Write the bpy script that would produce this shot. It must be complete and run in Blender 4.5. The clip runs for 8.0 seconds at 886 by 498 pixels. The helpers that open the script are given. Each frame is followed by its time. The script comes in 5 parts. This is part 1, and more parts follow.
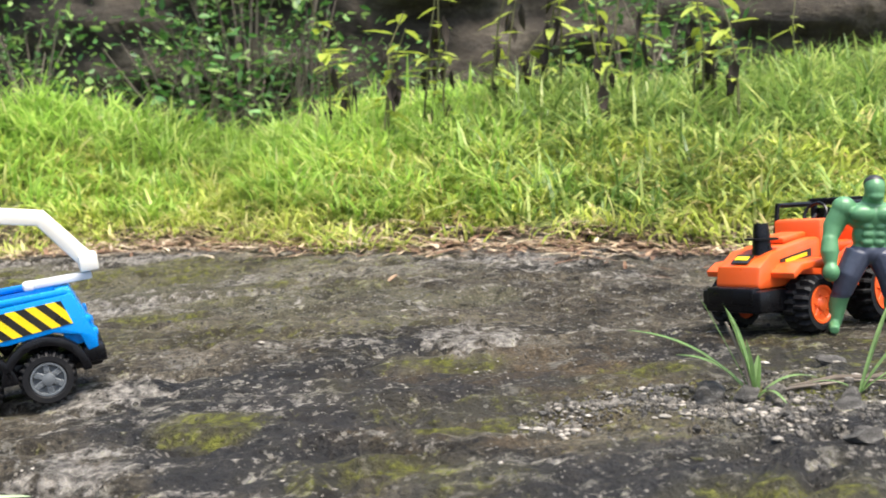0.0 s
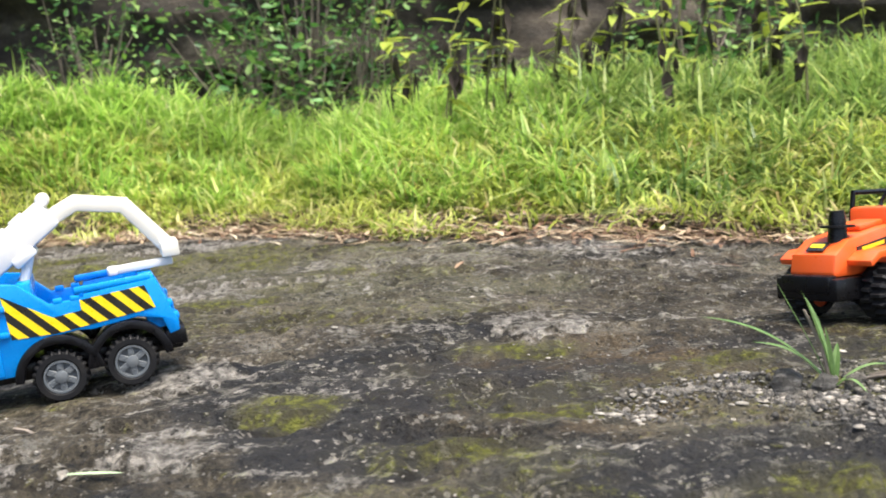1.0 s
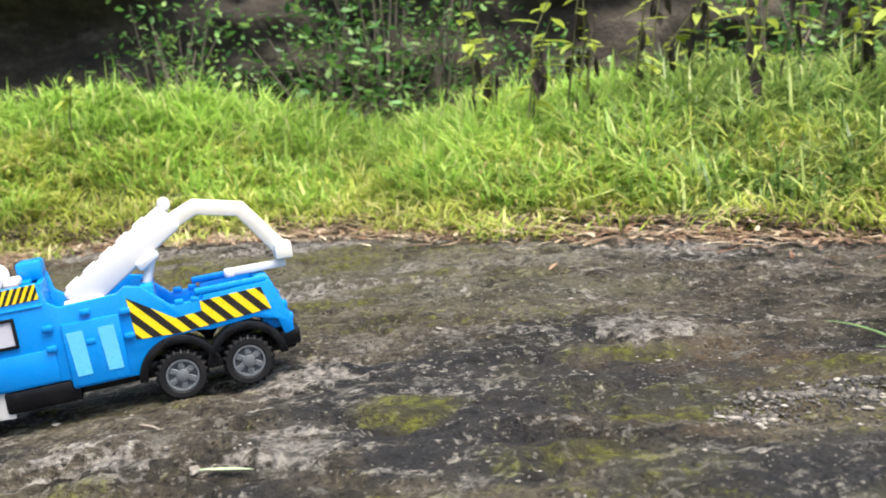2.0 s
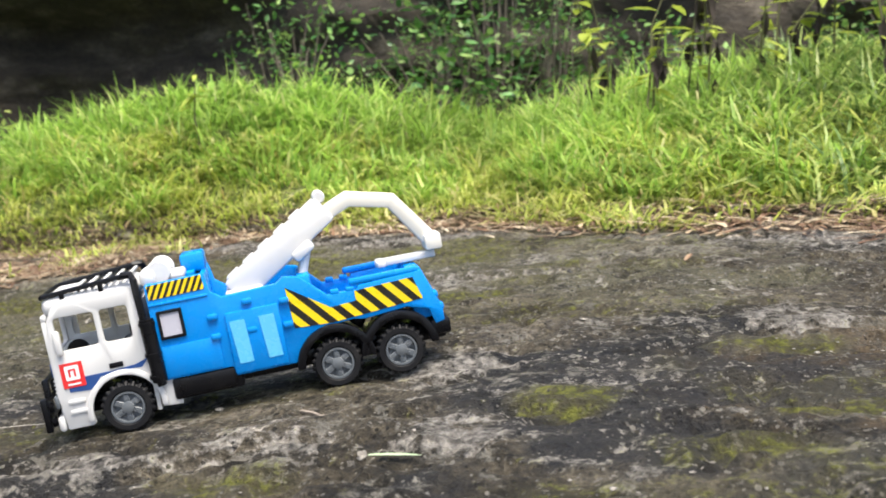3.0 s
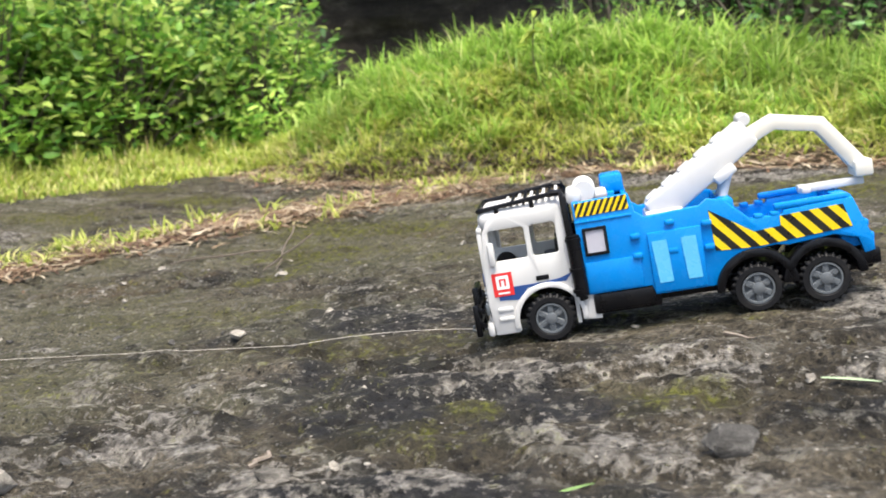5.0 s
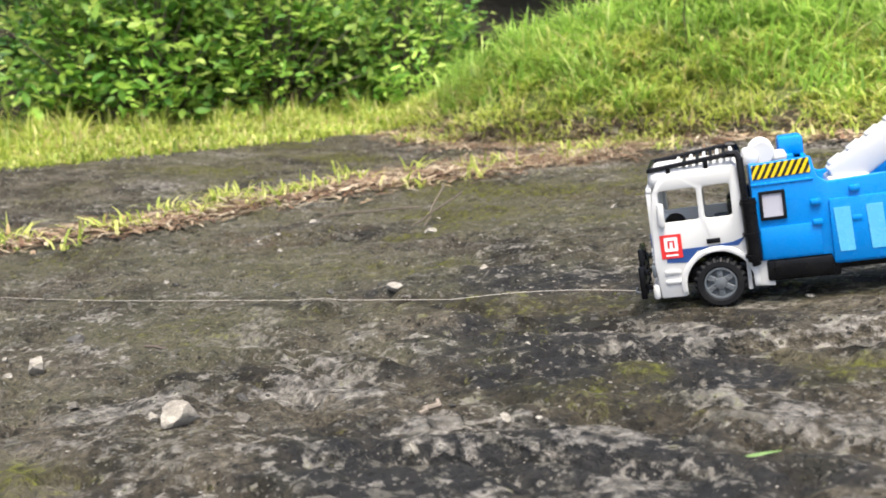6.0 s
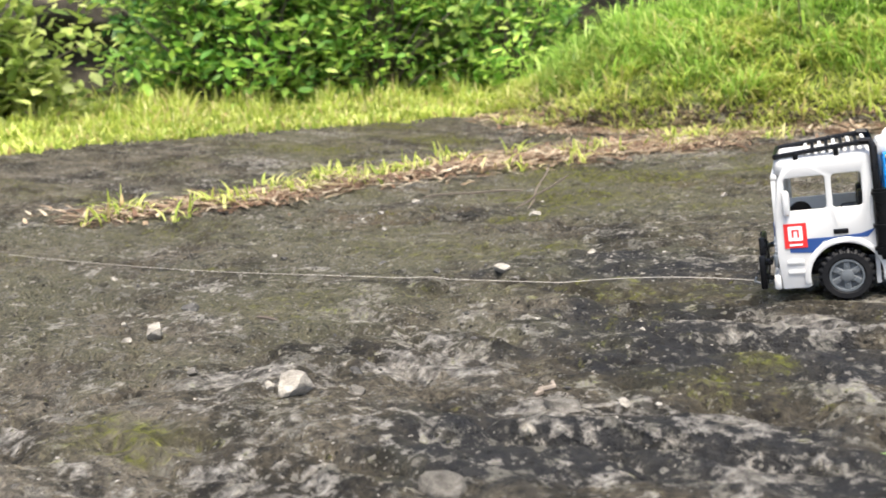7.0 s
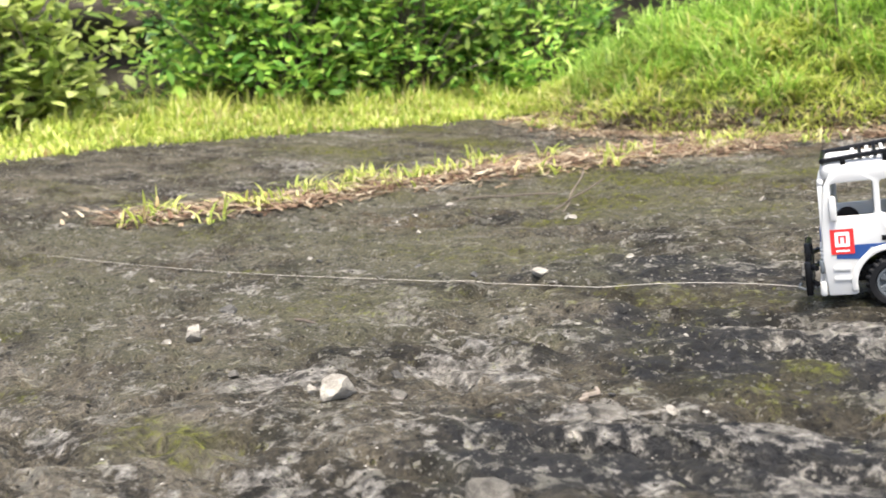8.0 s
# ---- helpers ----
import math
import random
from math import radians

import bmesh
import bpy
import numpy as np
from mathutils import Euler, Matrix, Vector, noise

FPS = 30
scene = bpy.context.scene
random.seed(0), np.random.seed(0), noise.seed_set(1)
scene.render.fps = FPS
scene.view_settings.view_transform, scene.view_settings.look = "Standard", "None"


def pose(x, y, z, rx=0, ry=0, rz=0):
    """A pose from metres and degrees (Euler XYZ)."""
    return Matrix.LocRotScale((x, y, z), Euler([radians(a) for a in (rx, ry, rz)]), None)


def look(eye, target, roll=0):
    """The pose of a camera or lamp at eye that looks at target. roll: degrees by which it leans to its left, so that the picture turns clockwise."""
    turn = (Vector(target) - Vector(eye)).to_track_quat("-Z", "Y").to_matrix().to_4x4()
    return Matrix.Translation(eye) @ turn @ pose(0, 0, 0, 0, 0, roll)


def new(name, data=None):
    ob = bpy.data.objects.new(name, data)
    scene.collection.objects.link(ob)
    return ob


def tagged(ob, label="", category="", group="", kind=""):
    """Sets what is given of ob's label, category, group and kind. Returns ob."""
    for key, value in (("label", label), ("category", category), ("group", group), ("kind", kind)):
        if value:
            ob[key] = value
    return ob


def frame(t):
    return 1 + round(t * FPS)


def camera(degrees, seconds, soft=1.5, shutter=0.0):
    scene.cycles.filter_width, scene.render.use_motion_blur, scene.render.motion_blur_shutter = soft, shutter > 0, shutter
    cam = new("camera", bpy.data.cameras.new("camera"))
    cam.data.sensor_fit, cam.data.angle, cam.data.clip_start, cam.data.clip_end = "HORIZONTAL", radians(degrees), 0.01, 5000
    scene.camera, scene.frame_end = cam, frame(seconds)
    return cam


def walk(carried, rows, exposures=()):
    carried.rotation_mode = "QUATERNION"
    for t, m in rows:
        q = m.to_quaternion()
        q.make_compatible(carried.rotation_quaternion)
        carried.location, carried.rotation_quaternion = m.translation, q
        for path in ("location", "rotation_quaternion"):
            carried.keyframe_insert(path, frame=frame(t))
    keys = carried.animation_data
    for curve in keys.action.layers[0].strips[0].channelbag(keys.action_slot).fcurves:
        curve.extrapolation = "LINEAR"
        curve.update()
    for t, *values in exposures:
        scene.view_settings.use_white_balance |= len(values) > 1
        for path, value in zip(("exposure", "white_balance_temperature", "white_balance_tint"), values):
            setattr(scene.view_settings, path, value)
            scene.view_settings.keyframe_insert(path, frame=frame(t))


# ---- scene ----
cam = camera(49.0, 8.0, soft=1.75)
cam.data.dof.use_dof, cam.data.dof.focus_distance, cam.data.dof.aperture_fstop = True, 0.88, 12.5
PATH = [
    (0, (0.003, 0.012, 0.254), (-0.005, 1.989, -0.051), -0.3),
    (0.5, (-0.001, 0.01, 0.254), (-0.037, 1.985, -0.058), -0.4),
    (1, (-0.011, 0.004, 0.254), (-0.134, 1.973, -0.074), -0.7),
    (1.5, (-0.027, -0.002, 0.256), (-0.218, 1.961, -0.07), -1.0),
    (3, (-0.086, -0.019, 0.258), (-0.553, 1.897, -0.075), -2.6),
    (3.5, (-0.112, -0.03, 0.257), (-0.713, 1.845, -0.089), -3.2),
    (4, (-0.137, -0.046, 0.254), (-0.901, 1.766, -0.113), -3.7),
    (4.5, (-0.161, -0.06, 0.251), (-1.066, 1.679, -0.144), -4.0),
    (5, (-0.181, -0.077, 0.25), (-1.2, 1.593, -0.169), -3.9),
    (6.5, (-0.222, -0.1, 0.24), (-1.529, 1.333, -0.25), -3.1),
    (7, (-0.23, -0.106, 0.239), (-1.591, 1.274, -0.254), -2.8),
    (7.5, (-0.236, -0.108, 0.24), (-1.626, 1.245, -0.247), -2.9),
    (8, (-0.241, -0.111, 0.24), (-1.643, 1.231, -0.246), -2.9),
]
EXPOSURES = [(0, 1.34), (1.5, 1.3), (3.5, 1.15), (5, 1.12), (6.5, 1.25), (8, 1.42)]
walk(cam, [(t, look(eye, target, roll)) for t, eye, target, roll in PATH], EXPOSURES)

# ---- light: a bright, thinly overcast day ----
SUN_UP, SUN_TURN = radians(74), radians(140)
world = bpy.data.worlds.new("world")
scene.world = world
world.use_nodes = True
sky = world.node_tree.nodes.new("ShaderNodeTexSky")
sky.sky_type, sky.sun_disc = "NISHITA", False
sky.sun_elevation, sky.sun_rotation = SUN_UP, SUN_TURN
sky.air_density, sky.dust_density, sky.ozone_density = 1.0, 4.0, 0.6
back = world.node_tree.nodes["Background"]
world.node_tree.links.new(sky.outputs[0], back.inputs[0])
back.inputs[1].default_value = 0.15
sun = new("sun", bpy.data.lights.new("sun", "SUN"))
sun.data.energy, sun.data.angle, sun.data.color = 3.0, radians(30), (1.0, 0.95, 0.85)
toward = Vector((math.sin(SUN_TURN) * math.cos(SUN_UP), math.cos(SUN_TURN) * math.cos(SUN_UP), math.sin(SUN_UP)))
sun.matrix_world = look(toward * 30, (0, 0, 0))

rng = np.random.default_rng(7)


# ---- materials ----
def shader(name):
    m = bpy.data.materials.new(name)
    m.use_nodes = True
    nt = m.node_tree
    return m, nt, nt.nodes["Principled BSDF"]


def node(nt, kind, **values):
    n = nt.nodes.new(kind)
    for key, value in values.items():
        n.inputs[key.replace("_", " ")].default_value = value
    return n


def noise_of(nt, scale, detail=6.0, rough=0.6, stretch=None, distortion=0.0):
    """Noise in the object's own metres."""
    co = nt.nodes.new("ShaderNodeTexCoord")
    n = node(nt, "ShaderNodeTexNoise", Scale=scale, Detail=detail, Roughness=rough, Distortion=distortion)
    if stretch:
        mp = node(nt, "ShaderNodeMapping", Scale=stretch)
        nt.links.new(co.outputs["Object"], mp.inputs[0])
        nt.links.new(mp.outputs[0], n.inputs["Vector"])
    else:
        nt.links.new(co.outputs["Object"], n.inputs["Vector"])
    return n.outputs["Fac"]


def ramp(nt, fac, stops):
    r = nt.nodes.new("ShaderNodeValToRGB")
    while len(r.color_ramp.elements) < len(stops):
        r.color_ramp.elements.new(0.5)
    for e, (at, c) in zip(r.color_ramp.elements, stops):
        e.position = at
        e.color = (*c, 1) if not isinstance(c, (int, float)) else (c, c, c, 1)
    nt.links.new(fac, r.inputs[0])
    return r.outputs[0]


def blend(nt, fac, a, b, how="MIX"):
    m = nt.nodes.new("ShaderNodeMix")
    m.data_type, m.blend_type = "RGBA", how
    for value, slot in ((fac, 0), (a, 6), (b, 7)):
        if isinstance(value, (int, float)):
            m.inputs[slot].default_value = value
        elif isinstance(value, tuple):
            m.inputs[slot].default_value = (*value, 1)
        else:
            nt.links.new(value, m.inputs[slot])
    return m.outputs[2]


def calc(nt, how, a, b):
    m = nt.nodes.new("ShaderNodeMath")
    m.operation = how
    for i, value in enumerate((a, b)):
        if isinstance(value, (int, float)):
            m.inputs[i].default_value = value
        else:
            nt.links.new(value, m.inputs[i])
    return m.outputs[0]


def bumped(nt, bsdf, height, strength, distance):
    b = node(nt, "ShaderNodeBump", Strength=strength, Distance=distance)
    nt.links.new(height, b.inputs["Height"])
    nt.links.new(b.outputs[0], bsdf.inputs["Normal"])


def plastic(name, colour, rough=0.35, dust=0.12, grain=900.0, through_light=0.0, gloss=0.5):
    """Moulded toy plastic with a little dust and a fine moulding grain."""
    m, nt, p = shader(name)
    n1 = noise_of(nt, 38.0, 8.0, 0.65)
    mask = ramp(nt, n1, [(0.5, 0.0), (0.75, dust)])
    nt.links.new(blend(nt, mask, colour, (0.30, 0.26, 0.20)), p.inputs["Base Color"])
    nt.links.new(ramp(nt, noise_of(nt, 90.0), [(0.3, rough - 0.07), (0.7, rough + 0.12)]), p.inputs["Roughness"])
    p.inputs["Specular IOR Level"].default_value = gloss
    bumped(nt, p, noise_of(nt, grain, 2.0), 0.12, 0.0006)
    if through_light:
        p.inputs["Subsurface Weight"].default_value = through_light
        p.inputs["Subsurface Radius"].default_value = (0.01, 0.01, 0.009)
        p.inputs["Subsurface Scale"].default_value = 0.3
    return m


def leafy(name, stops, shine=0.45, glow=0.35, patch=2.0, patch_stops=((0.35, 0.75), (0.65, 1.15))):
    """Leaves and blades: each island has its own tint, with broad patches over it; light passes through."""
    m, nt, p = shader(name)
    geo = nt.nodes.new("ShaderNodeNewGeometry")
    tint = ramp(nt, geo.outputs["Random Per Island"], stops)
    broad = ramp(nt, noise_of(nt, patch, 3.0), list(patch_stops))
    col = blend(nt, 1.0, tint, broad, "MULTIPLY")
    fine = ramp(nt, noise_of(nt, 140.0, 2.0), [(0.3, 0.8), (0.7, 1.15)])
    col = blend(nt, 1.0, col, fine, "MULTIPLY")
    nt.links.new(col, p.inputs["Base Color"])
    p.inputs["Roughness"].default_value = shine
    p.inputs["Specular IOR Level"].default_value = 0.35
    tr = nt.nodes.new("ShaderNodeBsdfTranslucent")
    nt.links.new(col, tr.inputs[0])
    mix = nt.nodes.new("ShaderNodeMixShader")
    mix.inputs[0].default_value = glow
    nt.links.new(p.outputs[0], mix.inputs[1])
    nt.links.new(tr.outputs[0], mix.inputs[2])
    nt.links.new(mix.outputs[0], nt.nodes["Material Output"].inputs[0])
    return m


def rocky():
    """Weathered rock slab: dark grey-brown stone, pale lichen streaks, moss, soil."""
    m, nt, p = shader("weathered_rock")

    def mask(name):
        a = nt.nodes.new("ShaderNodeAttribute")
        a.attribute_name = name
        return a.outputs["Fac"]

    lines = (1.0, 1.5, 1.0)

    def hard(fac, k):
        return calc(nt, "ADD", calc(nt, "MULTIPLY", calc(nt, "SUBTRACT", fac, 0.5), k), 0.5)

    def crumbs(scale, share, size):
        """Scattered grains: 1 on the grains, 0 between them."""
        co = nt.nodes.new("ShaderNodeTexCoord")
        v = node(nt, "ShaderNodeTexVoronoi", Scale=scale)
        nt.links.new(co.outputs["Object"], v.inputs["Vector"])
        sep = nt.nodes.new("ShaderNodeSeparateColor")
        nt.links.new(v.outputs["Color"], sep.inputs[0])
        near = calc(nt, "LESS_THAN", v.outputs["Distance"], calc(nt, "MULTIPLY", sep.outputs[1], size))
        return calc(nt, "MULTIPLY", near, calc(nt, "GREATER_THAN", sep.outputs[0], 1 - share))

    broad = noise_of(nt, 6.0, 10.0, 0.66, lines)
    grit = hard(noise_of(nt, 330.0, 3.0, 0.6), 2.0)
    specks = noise_of(nt, 110.0, 4.0, 0.6)
    rag = hard(noise_of(nt, 55.0, 6.0, 0.66), 2.6)
    rag2 = hard(noise_of(nt, 19.0, 8.0, 0.7, lines), 2.8)
    base = ramp(nt, broad, [(0.34, (0.018, 0.0152, 0.0105)), (0.45, (0.068, 0.057, 0.039)), (0.55, (0.142, 0.120, 0.084)), (0.66, (0.25, 0.217, 0.165))])
    base = blend(nt, 1.0, base, ramp(nt, specks, [(0.36, 0.55), (0.5, 1.0), (0.64, 1.4)]), "MULTIPLY")
    base = blend(nt, 1.0, base, ramp(nt, grit, [(0.15, 0.6), (0.5, 1.0), (0.9, 1.35)]), "MULTIPLY")
    # soil and dark wet stone
    soil = ramp(nt, calc(nt, "ADD", mask("brown"), calc(nt, "MULTIPLY", rag, 0.7)), [(0.55, 0.0), (1.0, 0.8)])
    base = blend(nt, soil, base, blend(nt, grit, (0.055, 0.038, 0.020), (0.22, 0.155, 0.085)))
    wet = ramp(nt, calc(nt, "ADD", mask("dark"), calc(nt, "MULTIPLY", rag2, 0.6)), [(0.5, 0.0), (0.95, 0.85)])
    base = blend(nt, wet, base, blend(nt, specks, (0.008, 0.0085, 0.0095), (0.06, 0.06, 0.062)))
    # olive tint on the far slab, with its grazing brightness painted in
    far_lift = ramp(nt, calc(nt, "ADD", mask("far_tone"), calc(nt, "MULTIPLY", rag2, 0.5)), [(0.45, 0.0), (1.0, 0.75)])
    base = blend(nt, far_lift, base, blend(nt, 1.0, blend(nt, specks, (0.062, 0.058, 0.034), (0.29, 0.272, 0.168)), ramp(nt, grit, [(0.15, 0.65), (0.9, 1.3)]), "MULTIPLY"))
    # pale lichen crust
    pale = ramp(nt, calc(nt, "ADD", calc(nt, "MULTIPLY", mask("pale"), 0.55), calc(nt, "ADD", calc(nt, "MULTIPLY", rag2, 0.55), calc(nt, "MULTIPLY", rag, 0.55))), [(0.76, 0.0), (0.84, 0.6), (1.0, 0.95)])
    base = blend(nt, pale, base, blend(nt, 1.0, blend(nt, rag, (0.15, 0.135, 0.115), (0.50, 0.46, 0.40)), ramp(nt, specks, [(0.36, 0.5), (0.62, 1.35)]), "MULTIPLY"))
    crust = ramp(nt, noise_of(nt, 30.0, 9.0, 0.72, lines), [(0.56, 0.0), (0.61, 0.72)])
    base = blend(nt, crust, base, blend(nt, grit, (0.17, 0.157, 0.125), (0.37, 0.345, 0.285)))
    hollows = ramp(nt, noise_of(nt, 24.0, 8.0, 0.7, lines), [(0.38, 0.75), (0.43, 0.0)])
    base = blend(nt, hollows, base, (0.022, 0.019, 0.013))
    fleck = ramp(nt, noise_of(nt, 70.0, 6.0, 0.65, lines), [(0.605, 0.0), (0.635, 0.7)])
    base = blend(nt, fleck, base, (0.30, 0.275, 0.23))
    base = blend(nt, calc(nt, "MULTIPLY", crumbs(190.0, 0.07, 0.5), 0.8), base, (0.34, 0.315, 0.26))
    base = blend(nt, calc(nt, "MULTIPLY", crumbs(320.0, 0.11, 0.55), 0.75), base, (0.30, 0.28, 0.235))
    base = blend(nt, calc(nt, "MULTIPLY", crumbs(230.0, 0.10, 0.55), 0.8), base, (0.012, 0.011, 0.008))
    pits = ramp(nt, noise_of(nt, 80.0, 5.0, 0.65), [(0.33, 0.85), (0.37, 0.0)])
    base = blend(nt, pits, base, (0.016, 0.014, 0.010))
    # moss
    tinge = ramp(nt, calc(nt, "ADD", mask("moss"), calc(nt, "MULTIPLY", rag2, 0.4)), [(0.25, 0.0), (0.8, 0.5)])
    base = blend(nt, tinge, base, blend(nt, specks, (0.075, 0.066, 0.028), (0.22, 0.195, 0.085)))
    moss = ramp(nt, calc(nt, "ADD", calc(nt, "MULTIPLY", mask("moss"), 0.62), calc(nt, "ADD", calc(nt, "MULTIPLY", rag, 0.62), calc(nt, "MULTIPLY", grit, 0.3))), [(0.66, 0.0), (0.84, 0.5), (1.05, 0.92)])
    green = ramp(nt, specks, [(0.34, (0.028, 0.028, 0.009)), (0.48, (0.10, 0.098, 0.024)), (0.62, (0.21, 0.22, 0.038))])
    base = blend(nt, moss, base, green)
    nt.links.new(base, p.inputs["Base Color"])
    nt.links.new(ramp(nt, rag, [(0.3, 0.62), (0.7, 0.95)]), p.inputs["Roughness"])
    p.inputs["Specular IOR Level"].default_value = 0.25
    h = calc(nt, "ADD", calc(nt, "MULTIPLY", rag2, 0.7), calc(nt, "ADD", calc(nt, "MULTIPLY", rag, 0.35), calc(nt, "ADD", calc(nt, "MULTIPLY", specks, 0.5), calc(nt, "MULTIPLY", grit, 0.10))))
    bumped(nt, p, h, 1.0, 0.034)
    return m


def earthy(name, dark, mid, light, scale=3.0, bump=0.06):
    m, nt, p = shader(name)
    n1 = noise_of(nt, scale, 10.0, 0.68, (1.0, 1.0, 2.6))
    n2 = noise_of(nt, scale * 14, 6.0, 0.7)
    col = ramp(nt, n1, [(0.3, dark), (0.52, mid), (0.75, light)])
    col = blend(nt, 1.0, col, ramp(nt, n2, [(0.25, 0.5), (0.75, 1.5)]), "MULTIPLY")
    nt.links.new(col, p.inputs["Base Color"])
    p.inputs["Roughness"].default_value = 0.95
    bumped(nt, p, calc(nt, "ADD", n1, calc(nt, "MULTIPLY", n2, 0.3)), 0.9, bump)
    return m


def figure_paint():
    """Green toy plastic with painted dark shorts and a black cap of hair, each up to its own height."""
    m, nt, p = shader("painted_figure")
    co = nt.nodes.new("ShaderNodeTexCoord")
    sep = nt.nodes.new("ShaderNodeSeparateXYZ")
    nt.links.new(co.outputs["Object"], sep.inputs[0])
    out, up = calc(nt, "ABSOLUTE", sep.outputs[0], 0.0), sep.outputs[2]
    edge = calc(nt, "SUBTRACT", 0.0405, calc(nt, "MULTIPLY", up, 0.12))
    shorts = calc(nt, "MULTIPLY", calc(nt, "LESS_THAN", out, edge), calc(nt, "MULTIPLY", calc(nt, "GREATER_THAN", up, 0.036), calc(nt, "LESS_THAN", up, 0.089)))
    wear = noise_of(nt, 160.0, 6.0)
    col = blend(nt, wear, (0.055, 0.165, 0.07), (0.10, 0.25, 0.115))
    col = blend(nt, shorts, col, blend(nt, wear, (0.022, 0.028, 0.05), (0.075, 0.085, 0.12)))
    col = blend(nt, calc(nt, "GREATER_THAN", calc(nt, "ADD", up, calc(nt, "MULTIPLY", sep.outputs[1], 0.7)), 0.1505), col, (0.012, 0.012, 0.014))
    nt.links.new(col, p.inputs["Base Color"])
    p.inputs["Roughness"].default_value = 0.42
    bumped(nt, p, wear, 0.25, 0.0008)
    return m


ROCK = rocky()
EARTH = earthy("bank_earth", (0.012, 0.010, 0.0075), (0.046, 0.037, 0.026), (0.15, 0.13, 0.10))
SOD = earthy("grass_soil", (0.05, 0.06, 0.016), (0.095, 0.12, 0.028), (0.15, 0.15, 0.05), 8.0, 0.02)
STONE = earthy("grey_stone", (0.045, 0.04, 0.033), (0.14, 0.127, 0.107), (0.33, 0.305, 0.265), 70.0, 0.007)
STONE_DARK = earthy("dark_stone", (0.03, 0.028, 0.025), (0.085, 0.08, 0.072), (0.30, 0.285, 0.26), 70.0, 0.007)
STONE_PALE = earthy("pale_stone", (0.12, 0.107, 0.088), (0.28, 0.255, 0.215), (0.50, 0.46, 0.40), 60.0, 0.002)
GRASS = leafy("grass_blade", [(0.0, (0.24, 0.33, 0.06)), (0.3, (0.39, 0.48, 0.085)), (0.6, (0.52, 0.575, 0.12)), (0.82, (0.62, 0.63, 0.21)), (0.92, (0.66, 0.60, 0.28)), (1.0, (0.52, 0.38, 0.18))], 0.45, 0.5, 1.6)
GRASS_BACK = leafy("green_grass_blade", [(0.0, (0.18, 0.30, 0.055)), (0.45, (0.29, 0.48, 0.075)), (0.8, (0.43, 0.60, 0.12)), (0.95, (0.58, 0.66, 0.21)), (1.0, (0.58, 0.54, 0.28))], 0.45, 0.5, 1.6)
DRY = leafy("dead_grass", [(0.0, (0.06, 0.034, 0.022)), (0.4, (0.19, 0.105, 0.06)), (0.75, (0.40, 0.30, 0.19)), (1.0, (0.58, 0.50, 0.36))], 0.8, 0.15)
SHRUB = leafy("shrub_leaf", [(0.0, (0.075, 0.19, 0.035)), (0.4, (0.20, 0.39, 0.06)), (0.75, (0.38, 0.55, 0.10)), (1.0, (0.54, 0.64, 0.18))], 0.45, 0.45, 1.2, ((0.38, 0.62), (0.62, 1.25)))
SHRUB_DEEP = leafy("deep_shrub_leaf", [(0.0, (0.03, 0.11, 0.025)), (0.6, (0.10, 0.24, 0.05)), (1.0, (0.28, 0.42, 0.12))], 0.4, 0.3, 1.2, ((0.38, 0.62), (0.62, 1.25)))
SHRUB_PALE = leafy("pale_shrub_leaf", [(0.0, (0.16, 0.25, 0.05)), (0.5, (0.42, 0.52, 0.12)), (1.0, (0.68, 0.72, 0.28))], 0.45, 0.4, 1.2)
DEEP_GRASS = leafy("deep_green_grass_blade", [(0.0, (0.085, 0.155, 0.035)), (0.45, (0.19, 0.30, 0.065)), (0.8, (0.32, 0.42, 0.10)), (1.0, (0.52, 0.56, 0.20))], 0.4, 0.45, 1.6)
WEED_BLADE = leafy("weed_blade", [(0.0, (0.12, 0.23, 0.07)), (0.6, (0.20, 0.32, 0.11)), (1.0, (0.36, 0.43, 0.18))], 0.4, 0.35)
WEED = leafy("weed_leaf", [(0.0, (0.18, 0.30, 0.04)), (0.5, (0.34, 0.43, 0.06)), (1.0, (0.54, 0.54, 0.11))], 0.45, 0.35)
DEAD_LEAF = leafy("withered_leaf", [(0.0, (0.012, 0.010, 0.009)), (0.7, (0.045, 0.034, 0.026)), (1.0, (0.11, 0.08, 0.055))], 0.85, 0.08)
PALE_LEAF = leafy("pale_fallen_leaf", [(0.0, (0.34, 0.46, 0.26)), (1.0, (0.44, 0.55, 0.34))], 0.5, 0.2)
STALK = leafy("weed_stalk", [(0.0, (0.07, 0.075, 0.03)), (1.0, (0.17, 0.16, 0.07))], 0.6, 0.05)
TWIG = leafy("dry_twig", [(0.0, (0.085, 0.066, 0.050)), (1.0, (0.24, 0.20, 0.16))], 0.85, 0.0)
WHITE = plastic("white_plastic", (0.58, 0.572, 0.552), 0.42, 0.10, through_light=0.1)
CREAM = plastic("milky_plastic", (0.66, 0.63, 0.55), 0.40, 0.08, through_light=0.25)
BLUE = plastic("blue_plastic", (0.0, 0.205, 0.60), 0.24, 0.02, gloss=0.35)
BLACK = plastic("black_plastic", (0.004, 0.004, 0.005), 0.28, 0.02, gloss=0.22)
TYRE = plastic("tyre_rubber", (0.007, 0.007, 0.008), 0.55, 0.05, gloss=0.25)
GREY = plastic("grey_plastic", (0.10, 0.112, 0.122), 0.35, 0.12)
ORANGE = plastic("orange_plastic", (0.70, 0.095, 0.014), 0.34, 0.06)
YELLOW = plastic("yellow_sticker", (0.78, 0.56, 0.01), 0.3, 0.04)
INK = plastic("black_sticker", (0.013, 0.012, 0.010), 0.3, 0.04)
NAVY = plastic("navy_sticker", (0.02, 0.06, 0.20), 0.3, 0.05)
